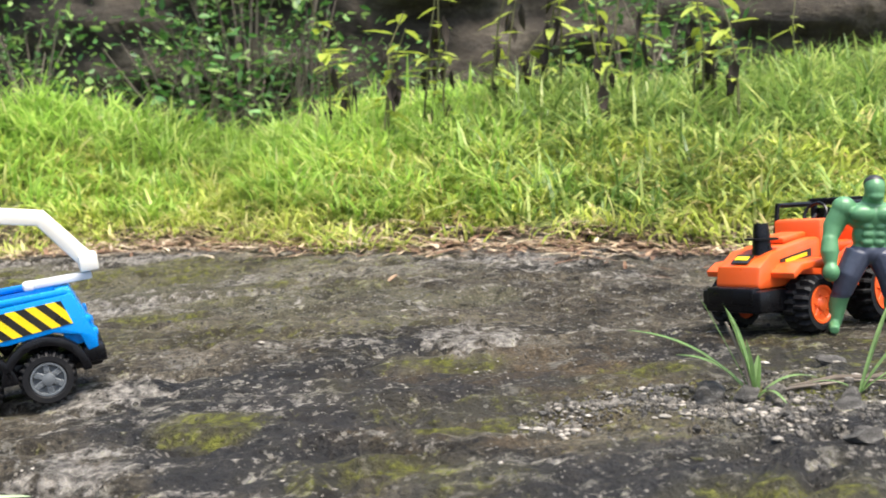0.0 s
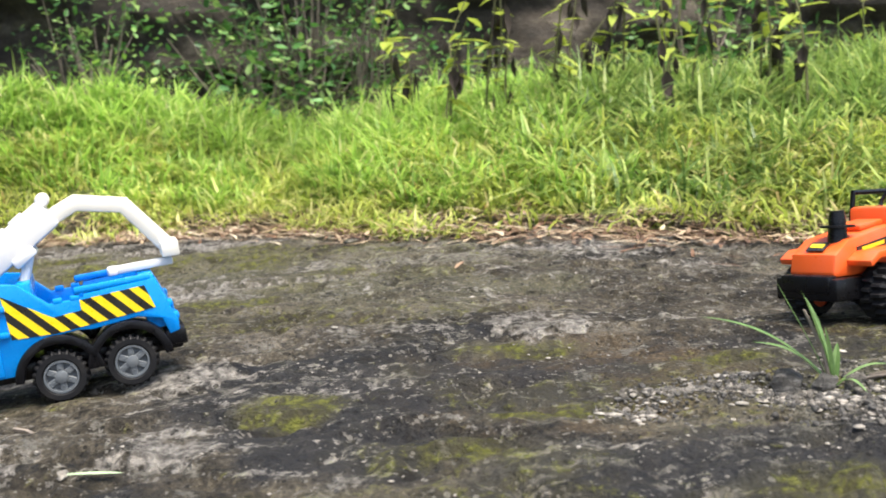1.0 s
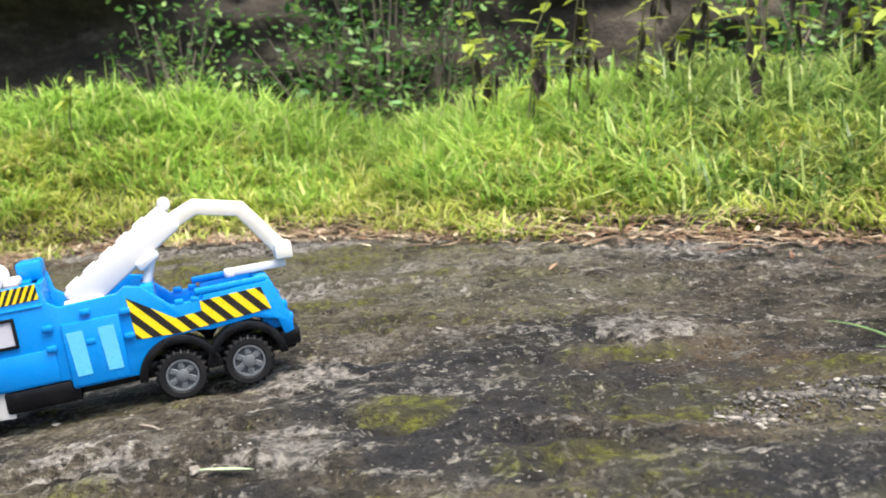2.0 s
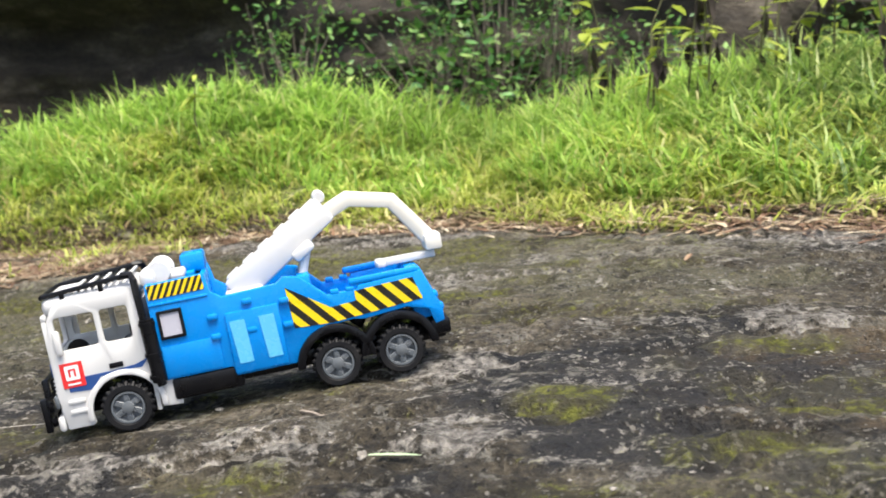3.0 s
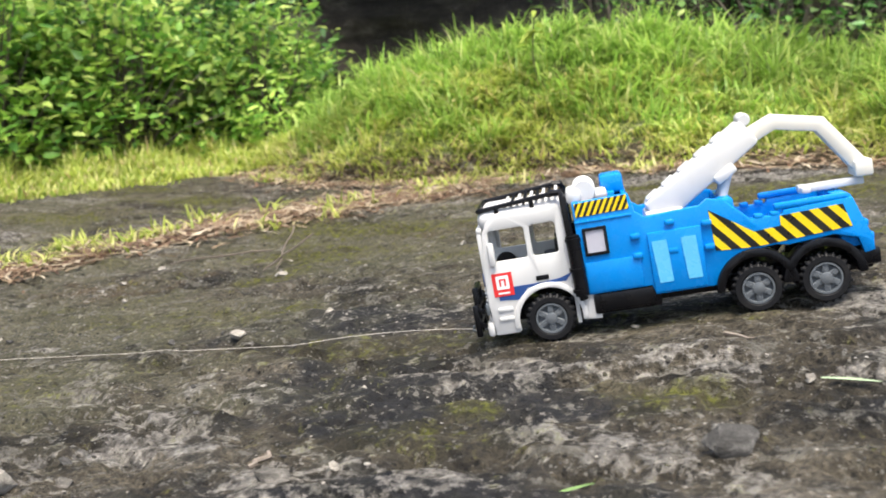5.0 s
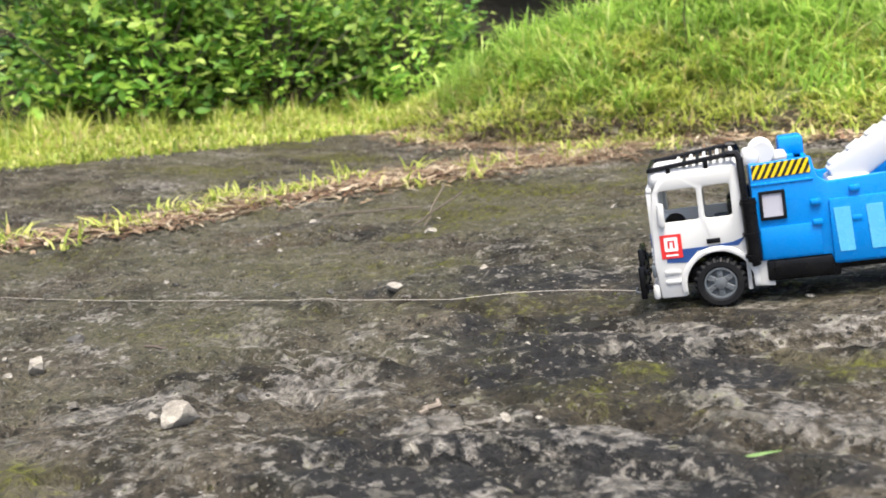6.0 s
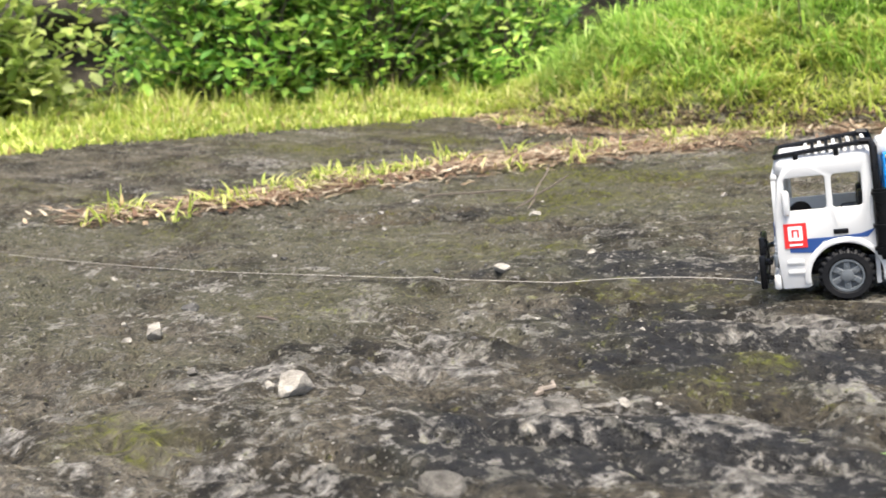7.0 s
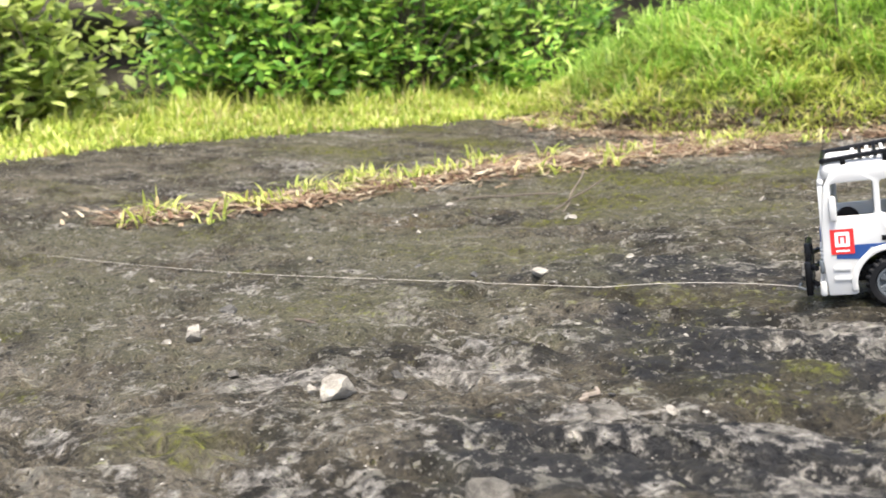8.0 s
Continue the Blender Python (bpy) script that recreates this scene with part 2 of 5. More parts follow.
RED = plastic("red_sticker", (0.66, 0.03, 0.03), 0.3, 0.03)
PAPER = plastic("white_sticker", (0.82, 0.80, 0.78), 0.35, 0.03)
SKYBLUE = plastic("pale_blue_sticker", (0.10, 0.44, 0.68), 0.25, 0.08)
SILVER = plastic("silver_sticker", (0.46, 0.45, 0.50), 0.2, 0.05)
FIGURE = figure_paint()
THREAD = plastic("pale_thread", (0.66, 0.60, 0.52), 0.8, 0.1)


# ---- mesh helpers ----
def link_mesh(name, bm, material, smooth=30):
    me = bpy.data.meshes.new(name)
    bmesh.ops.recalc_face_normals(bm, faces=bm.faces[:])
    for f in bm.faces:
        f.smooth = True
    for e in bm.edges:
        if len(e.link_faces) == 2 and e.calc_face_angle(0) > radians(smooth):
            e.smooth = False
    bm.to_mesh(me)
    bm.free()
    for one in material if isinstance(material, (list, tuple)) else [material]:
        me.materials.append(one)
    return new(name, me)


def part(name, bm, material, parent, label=""):
    ob = link_mesh(name, bm, material)
    ob.parent = parent
    return tagged(ob, label) if label else ob


def arrays(name, verts, tris, material):
    me = bpy.data.meshes.new(name)
    me.vertices.add(len(verts))
    me.vertices.foreach_set("co", np.asarray(verts, "f").ravel())
    me.loops.add(len(tris) * 3)
    me.loops.foreach_set("vertex_index", np.asarray(tris, "i").ravel())
    me.polygons.add(len(tris))
    me.polygons.foreach_set("loop_start", np.arange(0, len(tris) * 3, 3, dtype="i"))
    me.polygons.foreach_set("use_smooth", np.ones(len(tris), dtype=bool))
    me.update(calc_edges=True)
    me.materials.append(material)
    return new(name, me)


def rbox(bm, c, s, r=0.0012, m=None, seg=2):
    """A box with rounded edges; c centre, s size, m an extra pose."""
    t = bmesh.new()
    bmesh.ops.create_cube(t, size=1.0)
    bmesh.ops.scale(t, vec=s, verts=t.verts[:])
    if r:
        bmesh.ops.bevel(t, geom=t.edges[:], offset=min(r, min(s) * 0.45), segments=seg, profile=0.5, affect="EDGES")
    t.transform(Matrix.Translation(c) @ (m or Matrix()))
    me = bpy.data.meshes.new("tmp")
    t.to_mesh(me)
    t.free()
    bm.from_mesh(me)
    bpy.data.meshes.remove(me)
    return bm


def box(c, s, r=0.0012, m=None):
    return rbox(bmesh.new(), c, s, r, m)


def plate(outline, a, b, holes=(), axis="y", r=0.0):
    """A flat piece with holes, from a to b along an axis. Points are (x, z) along y, (y, z) along x, (x, y) along z."""
    bm = bmesh.new()

    def place(p, d):
        return {"y": (p[0], d, p[1]), "x": (d, p[0], p[1]), "z": (p[0], p[1], d)}[axis]

    edges = []
    for ring in (outline, *holes):
        vs = [bm.verts.new(place(p, a)) for p in ring]
        edges += [bm.edges.new((v, w)) for v, w in zip(vs, vs[1:] + vs[:1])]
    bmesh.ops.triangle_fill(bm, use_beauty=True, use_dissolve=True, edges=edges)
    got = bmesh.ops.extrude_face_region(bm, geom=bm.faces[:])
    step = Vector(place((0, 0), b)) - Vector(place((0, 0), a))
    bmesh.ops.translate(bm, vec=step, verts=[v for v in got["geom"] if isinstance(v, bmesh.types.BMVert)])
    if r:
        bmesh.ops.recalc_face_normals(bm, faces=bm.faces[:])
        sharp = [e for e in bm.edges if len(e.link_faces) == 2 and e.calc_face_angle(0) > 1.0]
        bmesh.ops.bevel(bm, geom=sharp, offset=r, segments=2, profile=0.5, affect="EDGES")
    return bm


def rect(x0, z0, x1, z1, r=0.0, n=4):
    if not r:
        return [(x0, z0), (x1, z0), (x1, z1), (x0, z1)]
    out = []
    for cx, cz, a in ((x1 - r, z0 + r, -90), (x1 - r, z1 - r, 0), (x0 + r, z1 - r, 90), (x0 + r, z0 + r, 180)):
        out += [(cx + r * math.cos(radians(a + 90 * i / n)), cz + r * math.sin(radians(a + 90 * i / n))) for i in range(n + 1)]
    return out


def arc(cx, cz, r, a0, a1, n=14):
    return [(cx + r * math.cos(radians(a0 + (a1 - a0) * i / n)), cz + r * math.sin(radians(a0 + (a1 - a0) * i / n))) for i in range(n + 1)]


def tube(bm, pts, radii, n=8, cap=True):
    """A round bar along points; radii: one, or one a point."""
    pts = [Vector(p) for p in pts]
    radii = radii if isinstance(radii, (list, tuple)) else [radii] * len(pts)
    rings, side = [], None
    for i, p in enumerate(pts):
        way = (pts[min(i + 1, len(pts) - 1)] - pts[max(i - 1, 0)]).normalized()
        if side is None:
            side = way.orthogonal().normalized()
        side = (side - way * side.dot(way)).normalized()
        up = way.cross(side)
        rings.append([bm.verts.new(p + (side * math.cos(2 * math.pi * k / n) + up * math.sin(2 * math.pi * k / n)) * radii[i]) for k in range(n)])
    for r0, r1 in zip(rings, rings[1:]):
        for k in range(n):
            bm.faces.new((r0[k], r0[(k + 1) % n], r1[(k + 1) % n], r1[k]))
    if cap:
        bm.faces.new(rings[0][::-1])
        bm.faces.new(rings[-1])
    return bm


def lathe(bm, profile, n=28, c=(0, 0, 0), cap=True):
    """Turns (radius, y) points about the y axis through c."""
    rings = []
    for r, y in profile:
        rings.append([bm.verts.new((c[0] + r * math.cos(2 * math.pi * k / n), c[1] + y, c[2] + r * math.sin(2 * math.pi * k / n))) for k in range(n)])
    for r0, r1 in zip(rings, rings[1:]):
        for k in range(n):
            bm.faces.new((r0[k], r0[(k + 1) % n], r1[(k + 1) % n], r1[k]))
    if cap:
        bm.faces.new(rings[0])
        bm.faces.new(rings[-1])
    return bm


def clip(poly, a, b, c):
    """The part of a convex polygon where a x + b z <= c."""
    out = []
    for p, q in zip(poly, poly[1:] + poly[:1]):
        dp, dq = a * p[0] + b * p[1] - c, a * q[0] + b * q[1] - c
        if dp <= 0:
            out.append(p)
        if dp * dq < 0:
            k = dp / (dp - dq)
            out.append((p[0] + (q[0] - p[0]) * k, p[1] + (q[1] - p[1]) * k))
    return out


# ---- ground ----
def fbm(x, y, scale, octaves=4, seed=0.0):
    """Layered noise over numpy arrays, about -1 to 1."""
    out = np.empty(len(x))
    for i in range(len(x)):
        out[i] = noise.fractal((x[i] * scale + seed, y[i] * scale - seed, seed), 0.8, 2.1, octaves)
    return out


def slab(x, y):
    """The rock slab: it falls gently to the west and levels out."""
    f = np.clip((y - 0.6) / 0.45, 0, 1)
    bent = 0.15 + 0.55 * f * f * (3 - 2 * f)
    x = np.minimum(x, 2.0)
    xe = np.where(x > -1.2, x - bent * 0.07 * np.log1p(np.exp(np.clip((x + 0.03) / 0.07, -30, 30))), -1.2 - 0.6 * (1 - np.exp(-np.maximum(-1.2 - x, 0) / 0.6)))
    dip = 0.012 * np.exp(-(((x - 0.32) / 0.22) ** 2 + ((y - 1.15) / 0.2) ** 2))
    hump = 0.013 * np.exp(-(((x + 0.30) / 0.20) ** 2 + ((y - 0.88) / 0.36) ** 2))
    return 0.0395 + 0.0948 * xe - 0.015 * np.clip(y, -3, 4) - dip + hump


EDGE_X = [-9.0, -3.4, -2.95, -2.68, -1.95, -1.35, -1.0, -0.5, -0.25, 0.1, 0.5, 1.2, 4.0]
EDGE_Y = [9.0, 4.5, 3.3, 2.6, 2.22, 2.28, 2.22, 2.02, 1.78, 1.58, 1.47, 1.4, 1.2]
TOP_X = [-9.0, -3.05, -2.72, -2.55, -2.36, -1.65, -0.95, -0.62, -0.3, 0.2, 0.9, 1.4, 4.0]
TOP_Z = [-0.3, -0.24, -0.10, 0.0, 0.10, 0.245, 0.17, 0.05, 0.16, 0.23, 0.26, 0.35, 0.6]


def grass_edge(x):
    return np.interp(x, EDGE_X, EDGE_Y)


def land(x, y):
    """Height of the ground everywhere, without its fine relief."""
    z = slab(x, y)
    e = grass_edge(x)
    s = np.clip((y - e) / np.maximum(3.0 - e, 0.3), 0, 1)
    crest = np.maximum(np.interp(x, TOP_X, TOP_Z), z)
    fall = np.clip((y - 3.05) / 0.6, 0, 1)
    return z + (crest - z) * (s ** 0.85) * (1 - 0.75 * fall * fall * (3 - 2 * fall))


def axis_steps(lo, hi, step, far):
    inner = np.arange(lo, hi + step / 2, step)
    out, d = [], step
    at = 0.0
    while at < far:
        d *= 1.22
        at += d
        out.append(at)
    out = np.array(out)
    return np.concatenate([lo - out[::-1], inner, hi + out])


PALE = [(-0.5, 1.86), (-0.9, 2.05), (-0.2, 1.32), (-0.05, 1.42), (-0.4, 1.0), (-0.45, 0.86), (-0.25, 0.62), (-0.5, 0.7), (-0.6, 1.5), (-0.95, 0.5), (-0.85, 0.3), (-1.1, 1.6), (-0.14, 1.39), (-0.29, 0.8), (0.01, 0.94), (-0.65, 1.98), (-0.78, 1.92), (-0.34, 0.79), (-0.65, 1.73), (-0.47, 0.39), (-0.8, 0.46), (-0.73, 0.41), (-0.59, 0.36), (-0.45, 0.34), (-0.39, 0.62), (-0.55, 0.6), (-0.4, 0.65), (-0.39, 0.46), (-0.65, 1.97), (-0.56, 0.59), (-0.76, 1.26), (-0.91, 0.12), (-0.69, 0.18), (0.2, 0.66)]
PALE_FAR = [(-0.14, 1.42), (-0.65, 1.96), (-0.85, 1.9), (-0.5, 1.8), (-1.05, 2.05), (-0.1, 1.56), (0.12, 1.44), (-0.65, 1.68), (-0.3, 1.72), (-1.4, 1.75), (-2.3, 1.35), (-2.6, 1.9), (-0.7, 1.35), (-0.45, 1.28)]
MOSS_FAR = [(-1.6, 1.55), (-1.3, 1.45), (-1.0, 1.55), (-1.2, 1.2), (-2.2, 1.9), (-2.6, 2.1), (-2.45, 1.6), (-0.9, 1.75), (-0.55, 1.62)]
# centres of the far slab's olive tint and painted-in lightening
FAR_TONE = [(-1.3, 1.3), (-1.75, 1.1), (-1.0, 1.15), (-1.45, 0.8), (-2.3, 1.5), (-1.0, 1.65), (-1.85, 0.6), (-2.7, 1.8), (-1.2, 0.75), (-1.5, 0.35), (-1.05, 0.5), (-0.5, 1.45), (-0.2, 1.2)]
MOSS = [(-0.23, 1.37), (0.0, 0.84), (-0.32, 1.14), (0.17, 0.78), (-0.03, 0.59), (0.19, 0.5), (0.24, 0.68), (-0.37, 1.61), (-0.53, 1.2), (-0.18, 0.68), (0.0, 0.65), (-0.38, 0.55), (-0.17, 0.7), (-0.81, 0.18), (-1.16, 1.01), (-1.31, 1.3), (-0.92, 0.82), (-0.52, 0.51), (-0.46, 1.0), (-0.38, 1.18), (-1.15, 1.06), (-2.3, 1.75), (-1.34, 0.58), (-0.18, 1.56)]
BROWN = [(0.05, 0.72), (0.1, 0.78), (-1.43, 0.92), (-1.07, 1.37), (-1.88, 1.67), (0.0, 0.75), (-1.6, 1.2), (-1.2, 1.9), (-0.4, 1.9)]
DARK = [(0.35, 0.62), (0.3, 0.75), (-0.1, 0.6), (-0.15, 0.8), (-0.05, 0.72), (0.13, 0.53), (0.05, 0.54), (0.22, 0.48), (0.0, 0.47), (0.1, 0.43), (0.25, 0.57), (-0.13, 0.64), (-0.47, 0.34), (-0.58, 0.3), (-0.61, 0.55), (-0.52, 0.81), (-0.2, 0.7), (-0.79, 0.76)]


CRACKS = [([(-0.67, 0.80), (-0.59, 0.775), (-0.50, 0.745), (-0.42, 0.735)], 0.008), ([(-0.56, 0.545), (-0.47, 0.58), (-0.39, 0.625), (-0.30, 0.66)], 0.009), ([(-0.42, 0.80), (-0.34, 0.775), (-0.27, 0.785)], 0.006), ([(-0.62, 0.30), (-0.52, 0.345), (-0.42, 0.36)], 0.008)]


def spots(x, y, places, rx, ry, seed):
    """Soft spots with ragged outlines round the places."""
    r = np.random.default_rng(seed)
    out = np.zeros(len(x))
    wob = fbm(x, y, 9.0, 4, seed) * 0.9
    for px, py in places:
        k = r.uniform(0.7, 1.35)
        d = np.sqrt(((x - px) / (rx * k)) ** 2 + ((y - py) / (ry * k)) ** 2)
        out = np.maximum(out, np.clip(1.25 - d + wob * np.clip(d, 0, 1.4) * 0.9, 0, 1))
    return out


def build_ground():
    xs = axis_steps(-2.2, 0.85, 0.0085, 400)
    ys = axis_steps(0.08, 2.2, 0.0085, 400)
    X, Y = np.meshgrid(xs, ys)
    x, y = X.ravel(), Y.ravel()
    near = (x > -4.5) & (x < 3) & (y > -1.5) & (y < 4.5)
    z = land(x, y)
    relief = np.zeros(len(x))
    nx, ny = x[near], y[near]
    a = fbm(nx, ny * 1.8, 3.2, 5, 3.0)
    b = fbm(nx, ny * 2.2, 17.0, 4, 8.0)
    ledge = np.abs(fbm(nx + 0.06 * a, ny * 2.0, 4.5, 4, 21.0))
    c = fbm(nx, ny * 1.5, 46.0, 3, 17.0)
    relief[near] = 0.0068 * a + 0.0056 * b + 0.0027 * c - 0.011 * np.clip(0.16 - ledge, 0, 1) / 0.16 * (a > -0.2)
    for line, deep in CRACKS:
        for (ax, ay), (bx, by) in zip(line, line[1:]):
            L2 = (bx - ax) ** 2 + (by - ay) ** 2
            wob = 0.012 * a
            k = np.clip(((nx - ax) * (bx - ax) + (ny + wob - ay) * (by - ay)) / L2, 0, 1)
            d = (nx - ax - k * (bx - ax)) * -(by - ay) + (ny + wob - ay - k * (by - ay)) * (bx - ax)
            d = d / np.sqrt(L2)
            along = np.hypot(nx - ax - k * (bx - ax), ny + wob - ay - k * (by - ay))
            relief[near] += deep * (0.6 * np.exp(-((d - 0.02) / 0.016) ** 2) - 1.0 * np.exp(-((d + 0.002) / 0.009) ** 2)) * np.exp(-(along / 0.035) ** 2)
    flat = np.maximum(np.exp(-(((x - 0.38) / 0.14) ** 2 + ((y - 0.96) / 0.14) ** 2)), np.exp(-(((x + 0.44) / 0.17) ** 2 + ((y - 0.77) / 0.13) ** 2)))
    z = z + relief * (1 - 0.8 * flat)
    verts = np.stack([x, y, z], 1)
    w, h = len(xs), len(ys)
    i = np.arange(w * h).reshape(h, w)
    q = np.stack([i[:-1, :-1], i[:-1, 1:], i[1:, 1:], i[1:, :-1]], -1).reshape(-1, 4)
    me = bpy.data.meshes.new("ground")
    me.vertices.add(len(verts))
    me.vertices.foreach_set("co", verts.astype("f").ravel())
    me.loops.add(len(q) * 4)
    me.loops.foreach_set("vertex_index", q.astype("i").ravel())
    me.polygons.add(len(q))
    me.polygons.foreach_set("loop_start", np.arange(0, len(q) * 4, 4, dtype="i"))
    me.polygons.foreach_set("use_smooth", np.ones(len(q), dtype=bool))
    cx, cy = x[q].mean(1), y[q].mean(1)
    me.polygons.foreach_set("material_index", ((cy > grass_edge(cx) + 0.1) | (np.hypot(cx + 0.6, (cy + 0.6) * 1.1) > 3.6 + 0.5 * np.sin(np.arctan2(cy, cx) * 3 + 1) + 0.25 * np.sin(np.arctan2(cy, cx) * 11) + 0.12 * np.sin(cx * 7 + cy * 9))).astype("i"))
    me.update(calc_edges=True)
    me.materials.append(ROCK)
    me.materials.append(SOD)
    masks = {"pale": (PALE, 0.060, 0.034, 5), "moss": (MOSS, 0.050, 0.030, 6), "brown": (BROWN, 0.15, 0.09, 7), "dark": (DARK, 0.15, 0.09, 8), "far_tone": (FAR_TONE, 0.36, 0.20, 13)}
    for name, (places, rx, ry, seed) in masks.items():
        val = np.zeros(len(x))
        val[near] = spots(nx, ny, places, rx, ry, seed) * {"moss": 0.7, "dark": 0.95, "far_tone": 0.8}.get(name, 0.7)
        if name == "pale":
            val[near] = np.maximum(val[near], spots(nx, ny, PALE_FAR, 0.19, 0.075, 9) * 0.78)
            val[near] = np.maximum(val[near], np.clip(ledge * 0.9 - 0.22, 0, 0.33))
        if name == "brown":
            val[near] = np.maximum(val[near], np.clip(1 - np.abs(ny - grass_edge(nx)) / 0.16, 0, 1) * 0.6)
        if name == "moss":
            val[near] = np.maximum(val[near], spots(nx, ny, MOSS_FAR, 0.30, 0.11, 12) * 0.66)
            val[near] = np.maximum(val[near], np.clip(fbm(nx, ny * 1.7, 2.6, 4, 14.0) - 0.05, 0, 0.30))
        me.attributes.new(name, "FLOAT", "POINT").data.foreach_set("value", val.astype("f"))
    ob = tagged(new("ground", me), "dark weathered rock slab with lichen and moss, sloping down", "ground", kind="structure")
    return ob, (xs, ys, z.reshape(h, w))


GROUND, (GX, GY, GZ) = build_ground()


def floor_z(x, y):
    """Height of the built ground, relief included."""
    x, y = np.atleast_1d(np.asarray(x, float)), np.atleast_1d(np.asarray(y, float))
    i = np.clip(np.searchsorted(GX, x) - 1, 0, len(GX) - 2)
    j = np.clip(np.searchsorted(GY, y) - 1, 0, len(GY) - 2)
    u, v = (x - GX[i]) / (GX[i + 1] - GX[i]), (y - GY[j]) / (GY[j + 1] - GY[j])
    return (GZ[j, i] * (1 - u) + GZ[j, i + 1] * u) * (1 - v) + (GZ[j + 1, i] * (1 - u) + GZ[j + 1, i + 1] * u) * v


def fz(x, y):
    return float(floor_z(x, y)[0])


# ---- earth bank behind the grass, bending round to the west ----
BANK = [(6.0, 3.6), (3.0, 4.3), (1.2, 4.5), (0.0, 4.45), (-1.2, 4.2), (-2.2, 4.4), (-3.3, 4.35), (-4.4, 3.7), (-5.1, 2.6), (-5.4, 1.2), (-5.6, -0.8), (-5.4, -3.0)]


def build_bank():
    pts = np.array(BANK)
    run = np.concatenate([[0], np.cumsum(np.linalg.norm(np.diff(pts, axis=0), axis=1))])
    s = np.arange(0, run[-1], 0.045)
    px, py = np.interp(s, run, pts[:, 0]), np.interp(s, run, pts[:, 1])
    k = np.ones(15) / 15
    pad = lambda a: np.convolve(np.concatenate([[a[0]] * 7, a, [a[-1]] * 7]), k, "valid")
    px, py = pad(px), pad(py)
    tx, ty = np.gradient(px), np.gradient(py)
    n = np.hypot(tx, ty)
    ox, oy = ty / n, -tx / n  # outward, away from the slab
    # recess below an out-of-view overhang, added to keep this stretch of bank in shade
    hollow = np.exp(-((px + 2.9) / 0.8) ** 4) * (py > 3)
    rows = 46
    verts = []
    for r in range(rows):
        f = r / (rows - 1)
        up = -0.55 + 2.9 * f
        lean = 0.22 * max(up, 0) + 0.5 * max(f - 0.8, 0) * 4
        a = fbm(s, np.full(len(s), up * 2.2), 1.3, 5, 31.0)
        ledge = fbm(s * 0.5, np.full(len(s), up * 5.0), 1.2, 4, 44.0)
        out = lean + 0.20 * a + 0.10 * ledge + 0.5 * hollow * max(0.0, min(1.0, (0.95 - up) / 0.25))
        verts.append(np.stack([px + ox * out, py + oy * out, np.full(len(s), up) + 0.04 * a], 1))
    v = np.concatenate(verts)
    m = len(s)
    i = np.arange(rows * m).reshape(rows, m)
    q = np.stack([i[:-1, :-1], i[:-1, 1:], i[1:, 1:], i[1:, :-1]], -1).reshape(-1, 4)
    tri = np.concatenate([q[:, [0, 1, 2]], q[:, [0, 2, 3]]])
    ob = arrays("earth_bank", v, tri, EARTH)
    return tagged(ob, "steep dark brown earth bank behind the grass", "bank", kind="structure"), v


BANK_OB, BANK_V = build_bank()


# ---- blades and leaves ----
def blade_arrays(base, turn, length, width, bend, lift=1.0):
    """Bent, tapering blades: 7 points and 5 triangles each."""
    n = len(base)
    way = np.stack([np.cos(turn), np.sin(turn), np.zeros(n)], 1)
    side = np.stack([-np.sin(turn), np.cos(turn), np.zeros(n)], 1)
    out = np.empty((n, 7, 3))
    for k, (s, w) in enumerate(((0.0, 0.8), (0.38, 1.0), (0.74, 0.66), (1.0, 0.0))):
        mid = base + way * (length * bend * s ** 1.8)[:, None]
        mid[:, 2] += lift * length * (s - 0.45 * np.minimum(bend, 1.5) * s ** 2.4)
        if k < 3:
            out[:, 2 * k] = mid - side * (width * w / 2)[:, None]
            out[:, 2 * k + 1] = mid + side * (width * w / 2)[:, None]
        else:
            out[:, 6] = mid
    t = np.array([(0, 1, 3), (0, 3, 2), (2, 3, 5), (2, 5, 4), (4, 5, 6)])
    tris = (np.arange(n)[:, None, None] * 7 + t).reshape(-1, 3)
    return out.reshape(-1, 3), tris


def leaf_arrays(base, way, up, length, width, fold=0.25, droop=0.25):
    """Folded leaves: 8 points and 8 triangles each, broadest before the middle."""
    n = len(base)
    way = way / np.linalg.norm(way, axis=1)[:, None]
    side = np.cross(way, up)
    side /= np.maximum(np.linalg.norm(side, axis=1), 1e-6)[:, None]
    nor = np.cross(side, way)
    L, W = length[:, None], width[:, None]
    out = np.empty((n, 8, 3))
    spec = ((0, 0, 0), (0.3, 0.46, 0), (0.3, -0.46, 0), (0.66, 0.36, 0), (0.66, -0.36, 0), (1, 0, 0), (0.3, 0, -1), (0.66, 0, -1))
    for k, (a, b, c) in enumerate(spec):
        out[:, k] = base + way * (a * L) + side * (b * W) + nor * (c * fold * W * 0.5 - droop * a * a * L)
    t = np.array([(0, 1, 6), (0, 6, 2), (1, 3, 7), (1, 7, 6), (6, 7, 4), (6, 4, 2), (3, 5, 7), (7, 5, 4)])
    tris = (np.arange(n)[:, None, None] * 8 + t).reshape(-1, 3)
    return out.reshape(-1, 3), tris


def clumped(n, x0, x1, y0, y1, clumps, spread):
    """Points in loose tufts."""
    cx, cy = rng.uniform(x0, x1, clumps), rng.uniform(y0, y1, clumps)
    i = rng.integers(0, clumps, n)
    return cx[i] + rng.normal(0, spread, n), cy[i] + rng.normal(0, spread, n), i


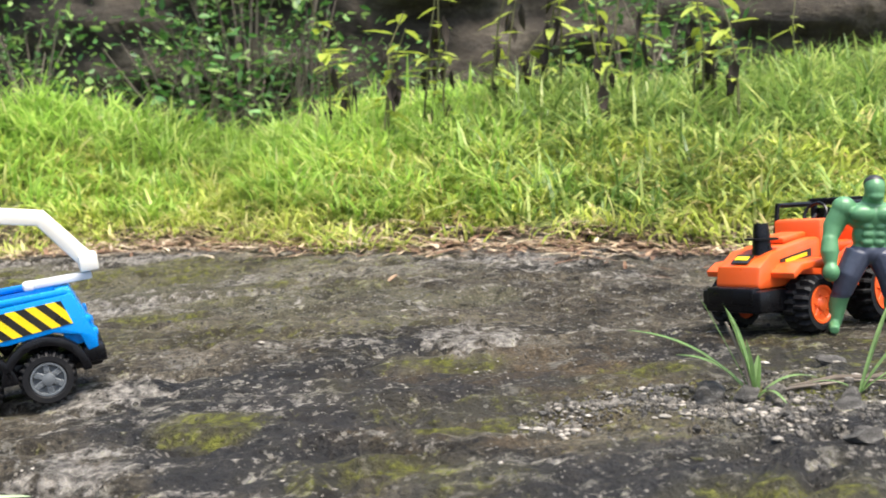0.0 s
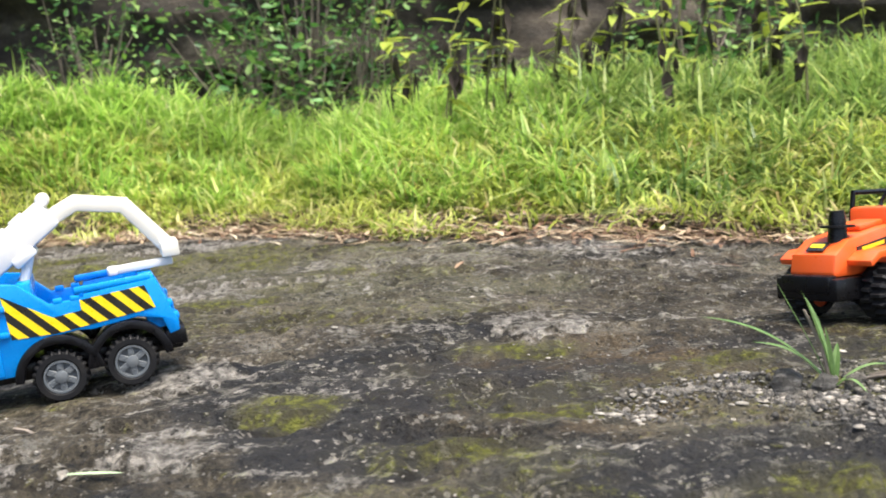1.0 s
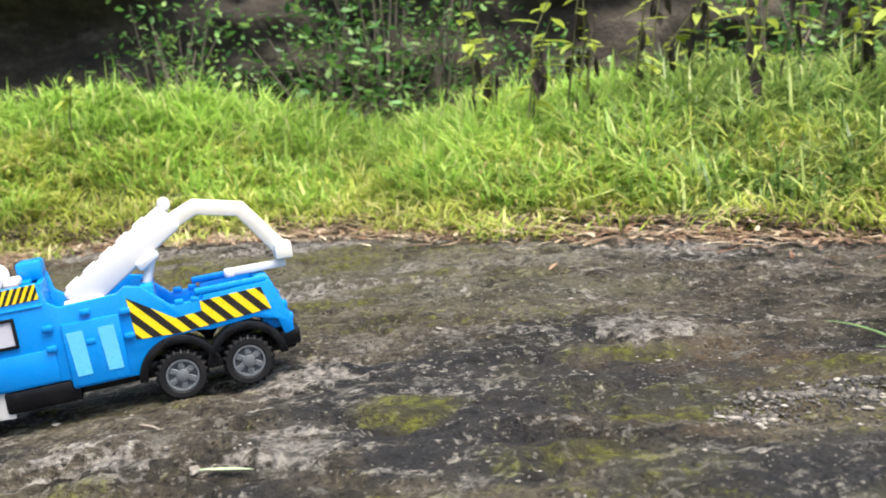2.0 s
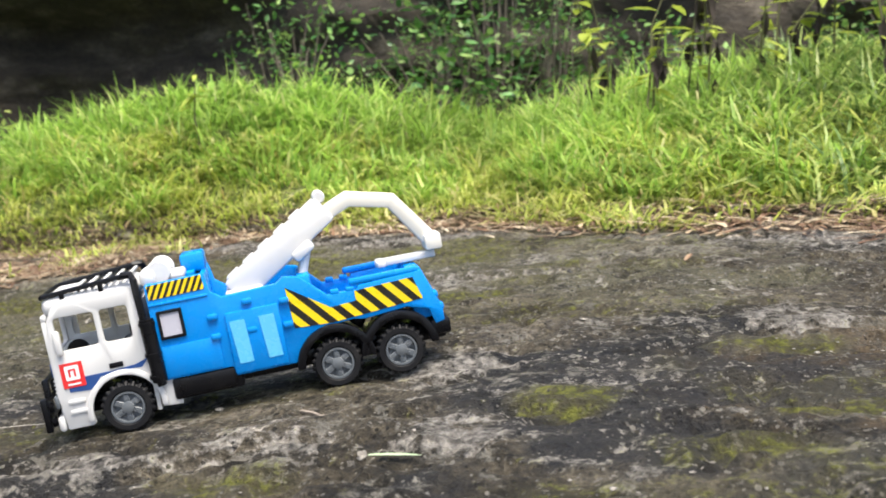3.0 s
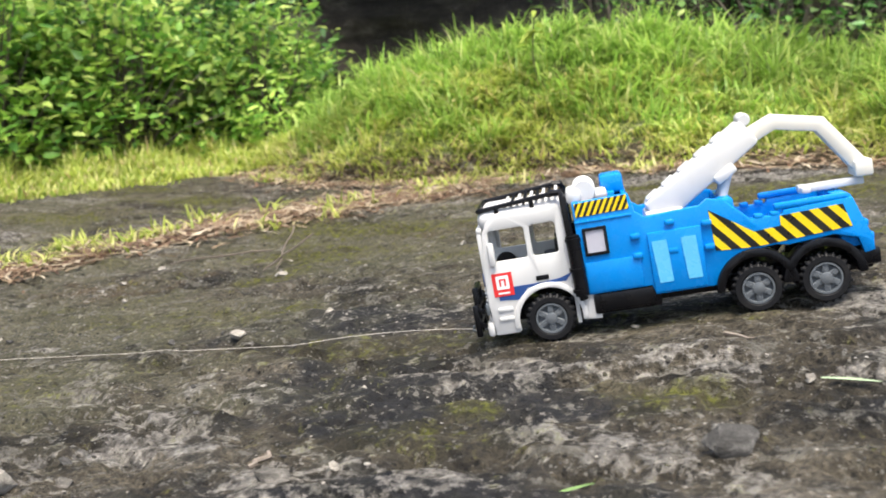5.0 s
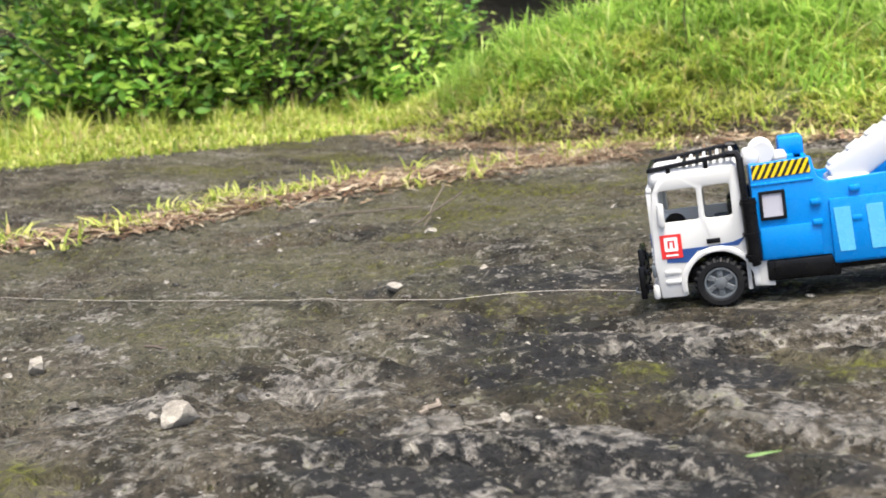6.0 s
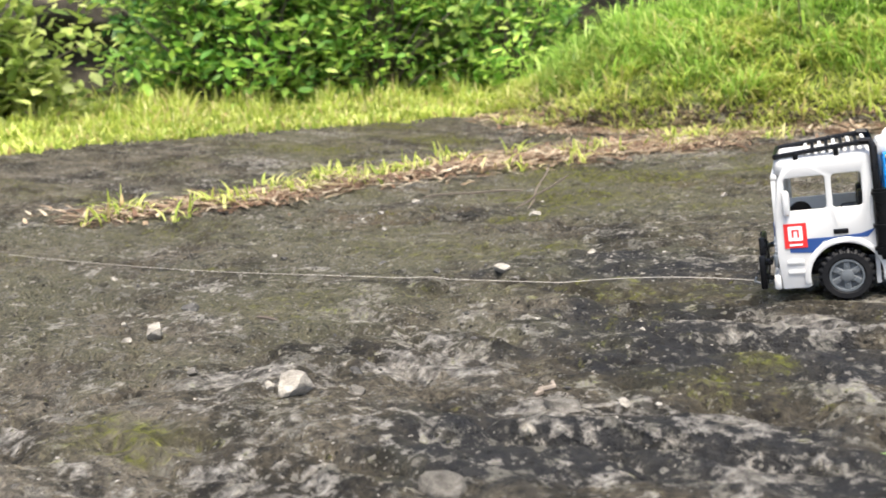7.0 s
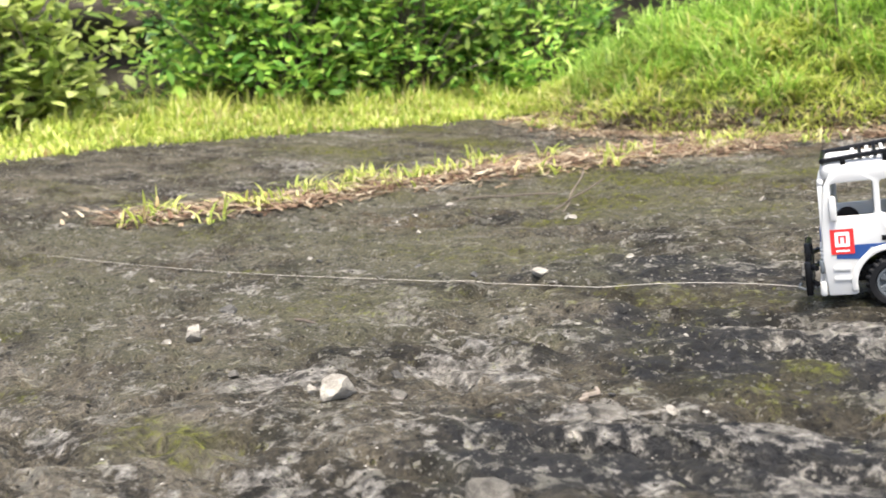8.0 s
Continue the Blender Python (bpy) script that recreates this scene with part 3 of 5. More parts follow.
def grass_field(name, label, n, x0, x1, y0, y1, clumps, keep, lengths, widths, bend, material):
    x, y, c = clumped(n, x0, x1, y0, y1, clumps, 0.028)
    ok = keep(x, y)
    x, y, c = x[ok], y[ok], c[ok]
    k = len(x)
    depth = np.clip((y - grass_edge(x)) / 0.7, 0, 1)
    tall = rng.uniform(0.55, 1.4, clumps)[c]
    length = (lengths[0] + (lengths[1] - lengths[0]) * depth) * tall * rng.uniform(0.55, 1.2, k)
    lean = rng.uniform(0, 2 * np.pi, clumps)[c]
    turn = np.where(rng.random(k) < 0.45, lean + rng.normal(0, 0.6, k), rng.uniform(0, 2 * np.pi, k))
    v, t = blade_arrays(np.stack([x, y, floor_z(x, y) - 0.004], 1), turn, length, rng.uniform(*widths, k), np.abs(rng.normal(bend, 0.4, k)))
    return tagged(arrays(name, v, t, material), label, "grass", kind="stuff")


def on_mound(x, y):
    wob = 0.05 * np.sin(x * 9.1) + 0.035 * np.sin(x * 23.0 + 1.3)
    return (y > grass_edge(x) + wob + rng.exponential(0.03, len(x)) - 0.06) & (x > -3.1)


grass_field("grass", "yellow-green wild grass along the rock's edge", 66000, -3.0, 2.4, 1.35, 2.75, 2400, lambda x, y: on_mound(x, y) & (y < grass_edge(x) + 0.65), (0.05, 0.115), (0.003, 0.0075), 1.2, GRASS)
grass_field("tall_grass", "tall bright green grass on the mound", 84000, -3.1, 2.8, 1.6, 3.6, 2600, lambda x, y: on_mound(x, y - 0.22) & (x < 0.1 + 0.12 * rng.normal(0, 1, len(x))), (0.08, 0.14), (0.0035, 0.009), 1.0, GRASS_BACK)

grass_field("deep_grass", "long deep green grass on the mound below the weeds", 44000, -0.3, 2.8, 1.5, 3.6, 1600, lambda x, y: on_mound(x, y - 0.15) & (x > 0.1 + 0.12 * rng.normal(0, 1, len(x))), (0.075, 0.15), (0.0035, 0.009), 1.1, DEEP_GRASS)


def tongue(n, spread):
    """Along the thin strip of tufts that runs out over the rock."""
    s = rng.random(n) ** 1.4
    spread = spread * (1.35 - 0.7 * s)
    tx = np.interp(s, [0, 0.3, 0.55, 0.8, 1.0], [-1.45, -1.68, -1.79, -1.82, -1.97])
    ty = np.interp(s, [0, 0.3, 0.55, 0.8, 1.0], [2.05, 1.62, 1.33, 1.0, 0.70])
    return tx + rng.normal(0, spread, n), ty + rng.normal(0, spread * 1.1, n)


def tongue_grass():
    cx, cy = tongue(42, 0.10)
    i = rng.integers(0, 42, 660)
    x, y = cx[i] + rng.normal(0, 0.022, 660), cy[i] + rng.normal(0, 0.022, 660)
    v, t = blade_arrays(np.stack([x, y, floor_z(x, y) - 0.002], 1), rng.uniform(0, 6.28, 660), rng.uniform(0.02, 0.062, 660), rng.uniform(0.004, 0.008, 660), np.abs(rng.normal(0.95, 0.4, 660)))
    tagged(arrays("sparse_grass", v, t, GRASS), "sparse low grass tufts rooted in cracks of the rock", "grass", kind="stuff")


tongue_grass()


def litter():
    """Dead blades and leaf scraps along the foot of the grass."""
    n = 6000
    x = rng.uniform(-2.5, 1.4, n)
    y = grass_edge(x) + rng.normal(-0.01, 0.075, n)
    x2, y2 = tongue(4600, 0.07)
    x, y = np.concatenate([x, x2]), np.concatenate([y, y2])
    n = len(x)
    v, t = blade_arrays(np.stack([x, y, floor_z(x, y) + rng.uniform(0.001, 0.012, n)], 1), rng.uniform(0, 6.28, n), rng.uniform(0.02, 0.07, n), rng.uniform(0.003, 0.008, n), rng.uniform(0.85, 1.2, n), 0.12)
    tagged(arrays("dead_grass", v, t, DRY), "brown dead grass and leaf litter along the edge", "leaf litter", kind="stuff")


litter()


def far_strip():
    """Low grass in front of the shrubs, on the far side of the rock."""
    n = 32000
    s = rng.random(n)
    x = np.interp(s, [0, 0.35, 0.7, 1], [-3.3, -3.2, -2.75, -2.5]) + rng.normal(0, 0.04, n)
    y = np.interp(s, [0, 0.35, 0.7, 1], [-0.6, 1.35, 2.2, 2.75])
    back_off = np.abs(rng.normal(0, 0.5, n))
    x, y = x - back_off * 0.85, y + back_off * 0.5
    v, t = blade_arrays(np.stack([x, y, floor_z(x, y) - 0.003], 1), rng.uniform(0, 6.28, n), rng.uniform(0.012, 0.04, n) * (1 + 4.6 * np.minimum(back_off, 0.9)) * (0.75 + 0.45 * np.sin(s * 37) * np.sin(s * 91 + 2) + 0.2 * np.sin(back_off * 30)), rng.uniform(0.006, 0.013, n), np.abs(rng.normal(0.6, 0.3, n)))
    tagged(arrays("low_grass", v, t, GRASS), "low bright grass in front of the shrubs", "grass", kind="stuff")


far_strip()


# ---- shrubs ----
def shrub(x, y, r, h, n_tips, leaf, material, seed, label, per_tip=13, spread=0.052):
    g = np.random.default_rng(seed)
    z = fz(x, y)
    n_tips, leaf = int(n_tips * 1.6), leaf * 0.88
    root = tagged(new("shrub"), label, "shrub", "shrubs round the rock")
    root.matrix_world = Matrix.Translation((x, y, z))
    az, el = g.uniform(0, 2 * np.pi, n_tips), np.arcsin(g.uniform(-0.25, 1, n_tips))
    rad = g.uniform(0.45, 1.0, n_tips) ** 0.6 * (1 + 0.28 * np.sin(az * 3 + seed) + 0.15 * np.sin(az * 7 + el * 5))
    tips = np.stack([r * rad * np.cos(el) * np.cos(az), r * rad * np.cos(el) * np.sin(az), np.maximum(h * (0.24 + 0.70 * rad * np.sin(el)), 0.03)], 1)
    bm = bmesh.new()
    for i in range(0, n_tips, 3):
        tip = Vector(tips[i])
        foot = Vector((tip.x * 0.12, tip.y * 0.12, -0.03))
        mid = foot.lerp(tip, 0.5) + Vector((g.normal(0, 0.03), g.normal(0, 0.03), 0.06))
        tube(bm, [foot, mid, tip], [0.007, 0.005, 0.002], 5)
    part("stem", bm, TWIG, root)
    i = np.repeat(np.arange(n_tips), per_tip)
    n = len(i)
    base = tips[i] + g.normal(0, spread, (n, 3))
    way = np.stack([g.normal(0, 1, n), g.normal(0, 1, n), g.normal(0.15, 0.5, n)], 1) + tips[i] * 0.8
    up = np.stack([g.normal(0, 0.45, n), g.normal(0, 0.45, n), np.ones(n)], 1)
    size = leaf * g.uniform(0.4, 1.3, n)
    v, t = leaf_arrays(base, way, up, size, size * g.uniform(0.42, 0.62, n))
    crown = arrays("crown", v, t, material)
    crown.parent = root
    return root


BRIGHT = "bright green leafy shrub growing behind the rock"
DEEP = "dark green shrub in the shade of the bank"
shrub(-3.48, 2.78, 0.42, 0.80, 221, 0.062, SHRUB, 1, BRIGHT)
shrub(-3.80, 2.38, 0.44, 0.85, 255, 0.066, SHRUB, 2, BRIGHT)
shrub(-3.18, 3.28, 0.42, 0.66, 204, 0.058, SHRUB, 3, BRIGHT)
shrub(-3.95, 1.30, 0.30, 0.70, 120, 0.078, SHRUB_PALE, 5, "pale green shrub with broad leaves beside the bank")
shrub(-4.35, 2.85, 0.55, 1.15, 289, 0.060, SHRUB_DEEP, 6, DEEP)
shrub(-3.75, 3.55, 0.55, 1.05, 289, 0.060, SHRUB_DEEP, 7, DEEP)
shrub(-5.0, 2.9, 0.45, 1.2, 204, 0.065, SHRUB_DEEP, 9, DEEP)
shrub(-1.05, 3.95, 0.36, 0.75, 102, 0.055, SHRUB_DEEP, 10, "straggling shrub with thin leaves on the bank", 5)
shrub(-1.55, 3.7, 0.26, 0.42, 85, 0.050, SHRUB, 11, "low fern-like shrub at the foot of the bank", 5)
shrub(-0.6, 4.1, 0.30, 0.85, 78, 0.050, SHRUB_DEEP, 12, "straggling shrub with thin leaves on the bank", 5)

VINE = "straggling dark vine hanging on the bank"
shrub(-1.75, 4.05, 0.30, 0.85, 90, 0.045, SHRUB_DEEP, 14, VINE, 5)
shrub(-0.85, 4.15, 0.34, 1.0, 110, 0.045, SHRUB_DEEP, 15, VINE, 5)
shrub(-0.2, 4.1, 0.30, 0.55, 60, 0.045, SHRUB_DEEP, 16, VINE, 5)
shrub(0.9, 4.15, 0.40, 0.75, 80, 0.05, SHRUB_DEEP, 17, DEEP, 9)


# ---- tall weeds with yellow-green and withered leaves ----
def weed(x, y, h, seed, dead=5, green=9):
    g = np.random.default_rng(seed)
    root = tagged(new("weed"), "tall weed with yellow-green leaves and withered black ones" if dead else "leafy yellow-green sprig standing in the grass", "weed", "tall weeds in the grass")
    root.matrix_world = Matrix.Translation((x, y, fz(x, y)))
    lean = Vector((g.normal(0, 0.06), g.normal(0, 0.04), 0))
    pts = [Vector((0, 0, -0.02)) + lean * f * f + Vector((g.normal(0, 0.006), g.normal(0, 0.006), (h + 0.02) * f)) for f in (0, 0.25, 0.5, 0.75, 1)]
    part("stalk", tube(bmesh.new(), pts, [0.004, 0.0035, 0.003, 0.0022, 0.0015], 6), STALK, root)

    def on_stalk(f):
        k = min(int(f * 4), 3)
        return pts[k].lerp(pts[k + 1], f * 4 - k)

    for name, n, lo, mat in (("leaf", green, 0.30, WEED), ("withered_leaf", dead, 0.25, DEAD_LEAF)):
        for k in range(n):
            f = g.uniform(lo, 1.0 if name == "leaf" else 0.8)
            a = g.uniform(0, 6.28)
            p = np.array([on_stalk(f)])
            if name == "leaf":
                way = np.array([(math.cos(a), math.sin(a), g.uniform(-0.25, 0.5))])
                v, t = leaf_arrays(p, way, np.array([(0.0, 0.0, 1.0)]), np.array([g.uniform(0.035, 0.085)]), np.array([g.uniform(0.018, 0.036)]), 0.25, 0.35)
            else:
                way = np.array([(math.cos(a) * 0.3, math.sin(a) * 0.3, -1.0)])
                v, t = leaf_arrays(p + np.array([(math.cos(a) * 0.015, math.sin(a) * 0.015, 0)]), way, np.array([(math.cos(a), math.sin(a), 0.2)]), np.array([g.uniform(0.045, 0.085)]), np.array([g.uniform(0.02, 0.036)]), 0.9, 0.15)
            arrays(name, v, t, mat).parent = root
    return root


wr = np.random.default_rng(55)
for k in range(20):
    wx = -0.30 + 1.0 * (k / 19) + wr.normal(0, 0.05)
    weed(wx, wr.uniform(2.2, 2.85), wr.uniform(0.30, 0.50), 100 + k, int(wr.integers(2, 5)), int(wr.integers(9, 15)))
weed(1.05, 3.0, 0.27, 130, 0, 9)
weed(-1.50, 2.68, 0.25, 131, 0, 14)


# ---- toy recovery truck ----
def seat(x, y, heading, base, half, size):
    """The pose of a wheeled toy on the rock, front axle at x, y; its nose points along -x of its own."""
    c, s = math.cos(radians(heading)), math.sin(radians(heading))
    ax, ay = Vector((c, s, 0)), Vector((-s, c, 0))
    f = [Vector((x, y, 0)) + ay * k for k in (-half, half)]
    b = [p + ax * base for p in f]
    f, b = [[Vector((p.x, p.y, fz(p.x, p.y))) for p in q] for q in (f, b)]
    ax = ((b[0] + b[1]) - (f[0] + f[1])).normalized()
    ay = ((f[1] + b[1]) - (f[0] + b[0])).normalized()
    up = ax.cross(ay).normalized()
    ay = up.cross(ax)
    m = Matrix((ax, ay, up)).transposed().to_4x4()
    return Matrix.Translation((f[0] + f[1]) / 2) @ m @ Matrix.Diagonal((size, size, size, 1))


def wheel(parent, x, y, r, w, side, tyre_mat, rim_mat, lugs=22, lug=0.0016, rim=0.62, spokes=6, dish=0.55):
    """side: -1 or 1, the outer face along y. wheel > rim, tyre."""
    hub = new("wheel")
    hub.parent = parent
    hub.location = (x, y, r)
    o = side * w / 2
    i = -o
    n = lugs * 4
    bm = lathe(bmesh.new(), [(r * rim, i), (r * 0.86, i), (r * 0.95, i * 0.8), (r, i * 0.7), (r, i * 0.06), (r, o * 0.06), (r, o * 0.7), (r * 0.95, o * 0.8), (r * 0.86, o), (r * (rim + 0.06), o), (r * rim, o * 0.9), (r * rim, i)], n, cap=False)
    bm.verts.ensure_lookup_table()
    for row in range(2, 8):
        off = 0 if row < 5 else 2
        for k in range(n):
            if (k + off) % 4 < 2:
                v = bm.verts[row * n + k]
                v.co.x *= 1 - 1.3 * lug / r
                v.co.z *= 1 - 1.3 * lug / r
    part("tyre", bm, tyre_mat, hub, "black rubber tyre with a chunky tread")
    bm = lathe(bmesh.new(), [(r * rim * 0.99, i * 0.8), (r * rim * 0.99, o * 0.98), (r * rim * 0.88, o * 0.98), (r * rim * 0.80, o * dish), (r * 0.26, o * dish), (r * 0.22, o * 1.0), (r * 0.10, o * 1.08)], 32)
    for k in range(spokes):
        a = 360 * k / spokes
        rbox(bm, (0, 0, 0), (r * 0.24, w * 0.16, r * rim * 0.62), r * 0.03, pose(0, 0, 0, 0, a, 0) @ Matrix.Translation((0, o * 0.72, r * rim * 0.56)), 1)
        b = radians(a + 180 / spokes)
        lathe(bm, [(r * 0.035, 0), (r * 0.035, o * 0.5)], 8, (math.cos(b) * r * 0.33, o * 0.5, math.sin(b) * r * 0.33))
    part("rim", bm, rim_mat, hub)
    return hub


def stripes(parent, name, regions, y, pitch_len, slope, side, duty=0.5, start=0.0):
    """Slanting black and yellow warning stripes on convex regions of a side at y."""
    t = 0.0006 * side
    bm_y, bm_k = bmesh.new(), bmesh.new()
    for reg in regions:
        lo = min(p[0] + slope * p[1] for p in reg)
        hi = max(p[0] + slope * p[1] for p in reg)
        k = math.floor((lo - start) / pitch_len)
        while start + k * pitch_len < hi:
            a = start + k * pitch_len
            for bm, c0, c1 in ((bm_k, a, a + pitch_len * duty), (bm_y, a + pitch_len * duty, a + pitch_len)):
                piece = clip(clip(reg, 1, slope, c1), -1, -slope, -c0)
                if len(piece) > 2:
                    f = [bm.verts.new((p[0], y + t, p[1])) for p in piece]
                    g = [bm.verts.new((p[0], y, p[1])) for p in piece]
                    bm.faces.new(f)
                    bm.faces.new(g[::-1])
                    for q in range(len(f)):
                        bm.faces.new((f[q], g[q], g[(q + 1) % len(f)], f[(q + 1) % len(f)]))
            k += 1
    yellow = part(name, bm_y, YELLOW, parent, "yellow warning stripes")
    part("black_stripes", bm_k, INK, yellow, "black warning stripes")


def recovery_truck(m):
    root = tagged(new("toy_recovery_truck"), "toy recovery truck, white cab, blue body, white crane, on rock", "toy truck")
    root.matrix_world = m
    R = 0.0235
    W = 0.0375  # half width of the cab
    B = 0.0405  # half width of the body
    # cab
    cab = new("cab")
    cab.parent = root
    tagged(cab, "white plastic cab with open windows")
    outline = [(-0.057, 0.014), (-0.036, 0.014)] + arc(-0.004, R, 0.030, 195, -12, 20) + [(0.043, 0.016), (0.043, 0.050), (0.030, 0.054), (0.024, 0.060), (0.024, 0.124), (0.018, 0.129), (-0.038, 0.129), (-0.050, 0.122), (-0.055, 0.112), (-0.059, 0.078), (-0.060, 0.045)]
    holes = [rect(-0.050, 0.084, -0.016, 0.1135, 0.003), rect(-0.011, 0.084, 0.013, 0.1135, 0.003)]
    for s in (-1, 1):
        part("side_panel", plate(outline, s * W, s * (W - 0.0035), holes, r=0.0008), WHITE, cab)
        arch = plate(arc(-0.004, R, 0.0345, 190, -8, 22) + arc(-0.004, R, 0.0295, -8, 190, 22), s * (W - 0.002), s * (W + 0.0025), r=0.0007)
        part("wheel_arch", arch, WHITE, cab)
        part("mirror", rbox(bmesh.new(), (-0.049, s * (W + 0.003), 0.092), (0.006, 0.005, 0.022), 0.002), WHITE, cab)
        part("door_handle", box((-0.006, s * (W + 0.0006), 0.063), (0.012, 0.002, 0.0045), 0.0006), BLACK, cab, "black door handle")
        part("step", rbox(rbox(bmesh.new(), (-0.045, s * (W + 0.0006), 0.038), (0.014, 0.002, 0.0035), 0.0006), (-0.045, s * (W + 0.0006), 0.029), (0.014, 0.002, 0.0035), 0.0006), WHITE, cab)
        swoosh = [(-0.049, 0.047), (-0.030, 0.0455)] + [(-0.021 + 0.045 * q, 0.0555 + 0.0015 * math.sin(q * 3.1)) for q in (0, 0.5, 0.8)] + [(0.022, 0.064), (0.010, 0.060), (-0.010, 0.0585), (-0.049, 0.0585)]
        part("side_stripe", plate(swoosh, s * W, s * (W + 0.0004)), NAVY, cab, "navy blue stripe")
        st = part("door_sticker", plate(rect(-0.053, 0.051, -0.034, 0.073), s * W, s * (W + 0.0008)), RED, cab, "red square sticker with a white mark")
        part("sticker_mark", plate(rect(-0.0495, 0.0575, -0.0375, 0.0705, 0.001), s * W, s * (W + 0.0011)), PAPER, st, "white square")
        for x, z, w, h in ((-0.0458, 0.0640, 0.0016, 0.0070), (-0.0412, 0.0640, 0.0016, 0.0070), (-0.0435, 0.0668, 0.0060, 0.0014)):
            part("sticker_glyph", plate(rect(x - w / 2, z - h / 2, x + w / 2, z + h / 2), s * W, s * (W + 0.0014)), RED, st)
        part("sticker_bar", plate(rect(-0.0490, 0.0530, -0.0380, 0.0546), s * W, s * (W + 0.0011)), PAPER, st)
    ring = [(-W + 0.0035, 0.014), (W - 0.0035, 0.014), (W - 0.0035, 0.112), (-W + 0.0035, 0.112)]
    front = plate(ring, -0.0605, -0.056, [rect(-W + 0.0055, 0.081, W - 0.0055, 0.1105, 0.003)], axis="x", r=0.0008)
    part("front_panel", front, WHITE, cab)
    part("roof", rbox(bmesh.new(), (-0.017, 0, 0.1235), (0.081, 2 * W - 0.0008, 0.0185), 0.008, None, 4), WHITE, cab)
    part("visor", box((-0.0575, 0, 0.1145), (0.006, 2 * W - 0.006, 0.006), 0.002), WHITE, cab)
    part("back_panel", plate(ring, 0.020, 0.0235, axis="x"), WHITE, cab)
    part("floor_pan", box((-0.018, 0, 0.058), (0.072, 2 * W - 0.008, 0.004), 0.001), CREAM, cab, "milky cab floor")
    for s in (-1, 1):
        part("seat", rbox(box((0.004, s * 0.018, 0.068), (0.016, 0.020, 0.018), 0.003), (0.012, s * 0.018, 0.083), (0.005, 0.017, 0.024), 0.003), BLACK, cab, "black seat")
    part("dashboard", box((-0.050, 0, 0.075), (0.012, 2 * W - 0.010, 0.012), 0.003), CREAM, cab)
    part("steering_wheel", lathe(bmesh.new(), [(0.009, -0.001), (0.010, 0.001), (0.006, 0.001)], 20, (-0.038, -0.018, 0.079)), BLACK, cab)
    part("front_band", plate(rect(-W + 0.003, 0.062, W - 0.003, 0.074, 0.001), -0.0605, -0.0612, axis="x"), NAVY, cab, "navy band across the front with a small pale mark")
    part("front_mark", plate([(-0.003, 0.0655), (0.003, 0.0655), (0, 0.0705)], -0.0605, -0.0616, axis="x"), PAPER, cab)
    bm = bmesh.new()
    for k in range(5):
        rbox(bm, (-0.0612, 0, 0.058 - k * 0.0035), (0.0022, 2 * W - 0.012, 0.0018), 0.0006)
    part("grille", bm, WHITE, cab)
    for s in (-1, 1):
        part("headlight", rbox(bmesh.new(), (-0.0615, s * 0.031, 0.040), (0.004, 0.015, 0.012), 0.002), GREY, cab, "dark headlight")
    part("bumper", box((-0.0615, 0, 0.020), (0.007, 2 * W, 0.014), 0.003), WHITE, cab)
    # bull bar
    bar = new("bull_bar")
    bar.parent = root
    tagged(bar, "black plastic bull bar in front of the cab")
    for z in (0.026, 0.040):
        part("cross_bar", tube(bmesh.new(), [(-0.066, -W - 0.003, z), (-0.0725, -W + 0.008, z), (-0.0725, W - 0.008, z), (-0.066, W + 0.003, z)], 0.0026, 8), BLACK, bar)
    for y in (-W + 0.004, -0.014, 0.014, W - 0.004):
        top = 0.058 if abs(y) < 0.02 else 0.045
        part("upright", rbox(bmesh.new(), (-0.0735, y, (0.014 + top) / 2), (0.006, 0.005, top - 0.014), 0.0015), BLACK, bar)
    part("top_bar", tube(bmesh.new(), [(-0.0725, -0.014, 0.056), (-0.0725, 0.014, 0.056)], 0.0026, 8), BLACK, bar)
    part("tow_hook", tube(bmesh.new(), [(-0.066, 0, 0.014), (-0.078, 0, 0.011), (-0.084, 0.002, 0.013), (-0.082, 0.003, 0.017)], 0.0017, 7), GREY, root, "grey tow hook with the thread tied on")
    # roof rack
    rack = new("roof_rack")
    rack.parent = root
    tagged(rack, "black plastic roof rack with slats")
    for s in (-1, 1):
        part("rail", tube(bmesh.new(), [(-0.056, s * 0.034, 0.133), (0.0, s * 0.036, 0.1375), (0.024, s * 0.037, 0.1395)], 0.0022, 7), BLACK, rack)
        for x in (-0.038, -0.005):
            part("foot", box((x, s * 0.035, 0.1325), (0.004, 0.004, 0.008), 0.001), BLACK, rack)
    for k in range(9):
        x = -0.030 + 0.006 * k
        part("slat", box((x, 0, 0.1335 + 0.0004 * k), (0.003, 0.070, 0.0022), 0.0006), BLACK if k % 2 else WHITE, rack)
    part("front_slat", tube(bmesh.new(), [(-0.055, -0.036, 0.133), (-0.055, 0.036, 0.133)], 0.0022, 7), BLACK, rack)
    # exhaust stacks
    for s in (-1, 1):
        stack = new("exhaust_stack")
        stack.parent = root
        tagged(stack, "black plastic exhaust stack behind the cab")
        y = s * (W + 0.003)
        bm = tube(bmesh.new(), [(0.028, y, 0.041), (0.027, y, 0.098)], 0.0066, 14)
        for z in (0.046, 0.066, 0.094):
            tube(bm, [(0.027, y, z - 0.0015), (0.027, y, z + 0.0015)], 0.0074, 14)
        part("muffler", bm, BLACK, stack)
        part("pipe", tube(bmesh.new(), [(0.025, y, 0.096), (0.024, y, 0.134), (0.022, y - s * 0.003, 0.1385), (0.014, s * 0.036, 0.139)], 0.0033, 9), BLACK, stack)
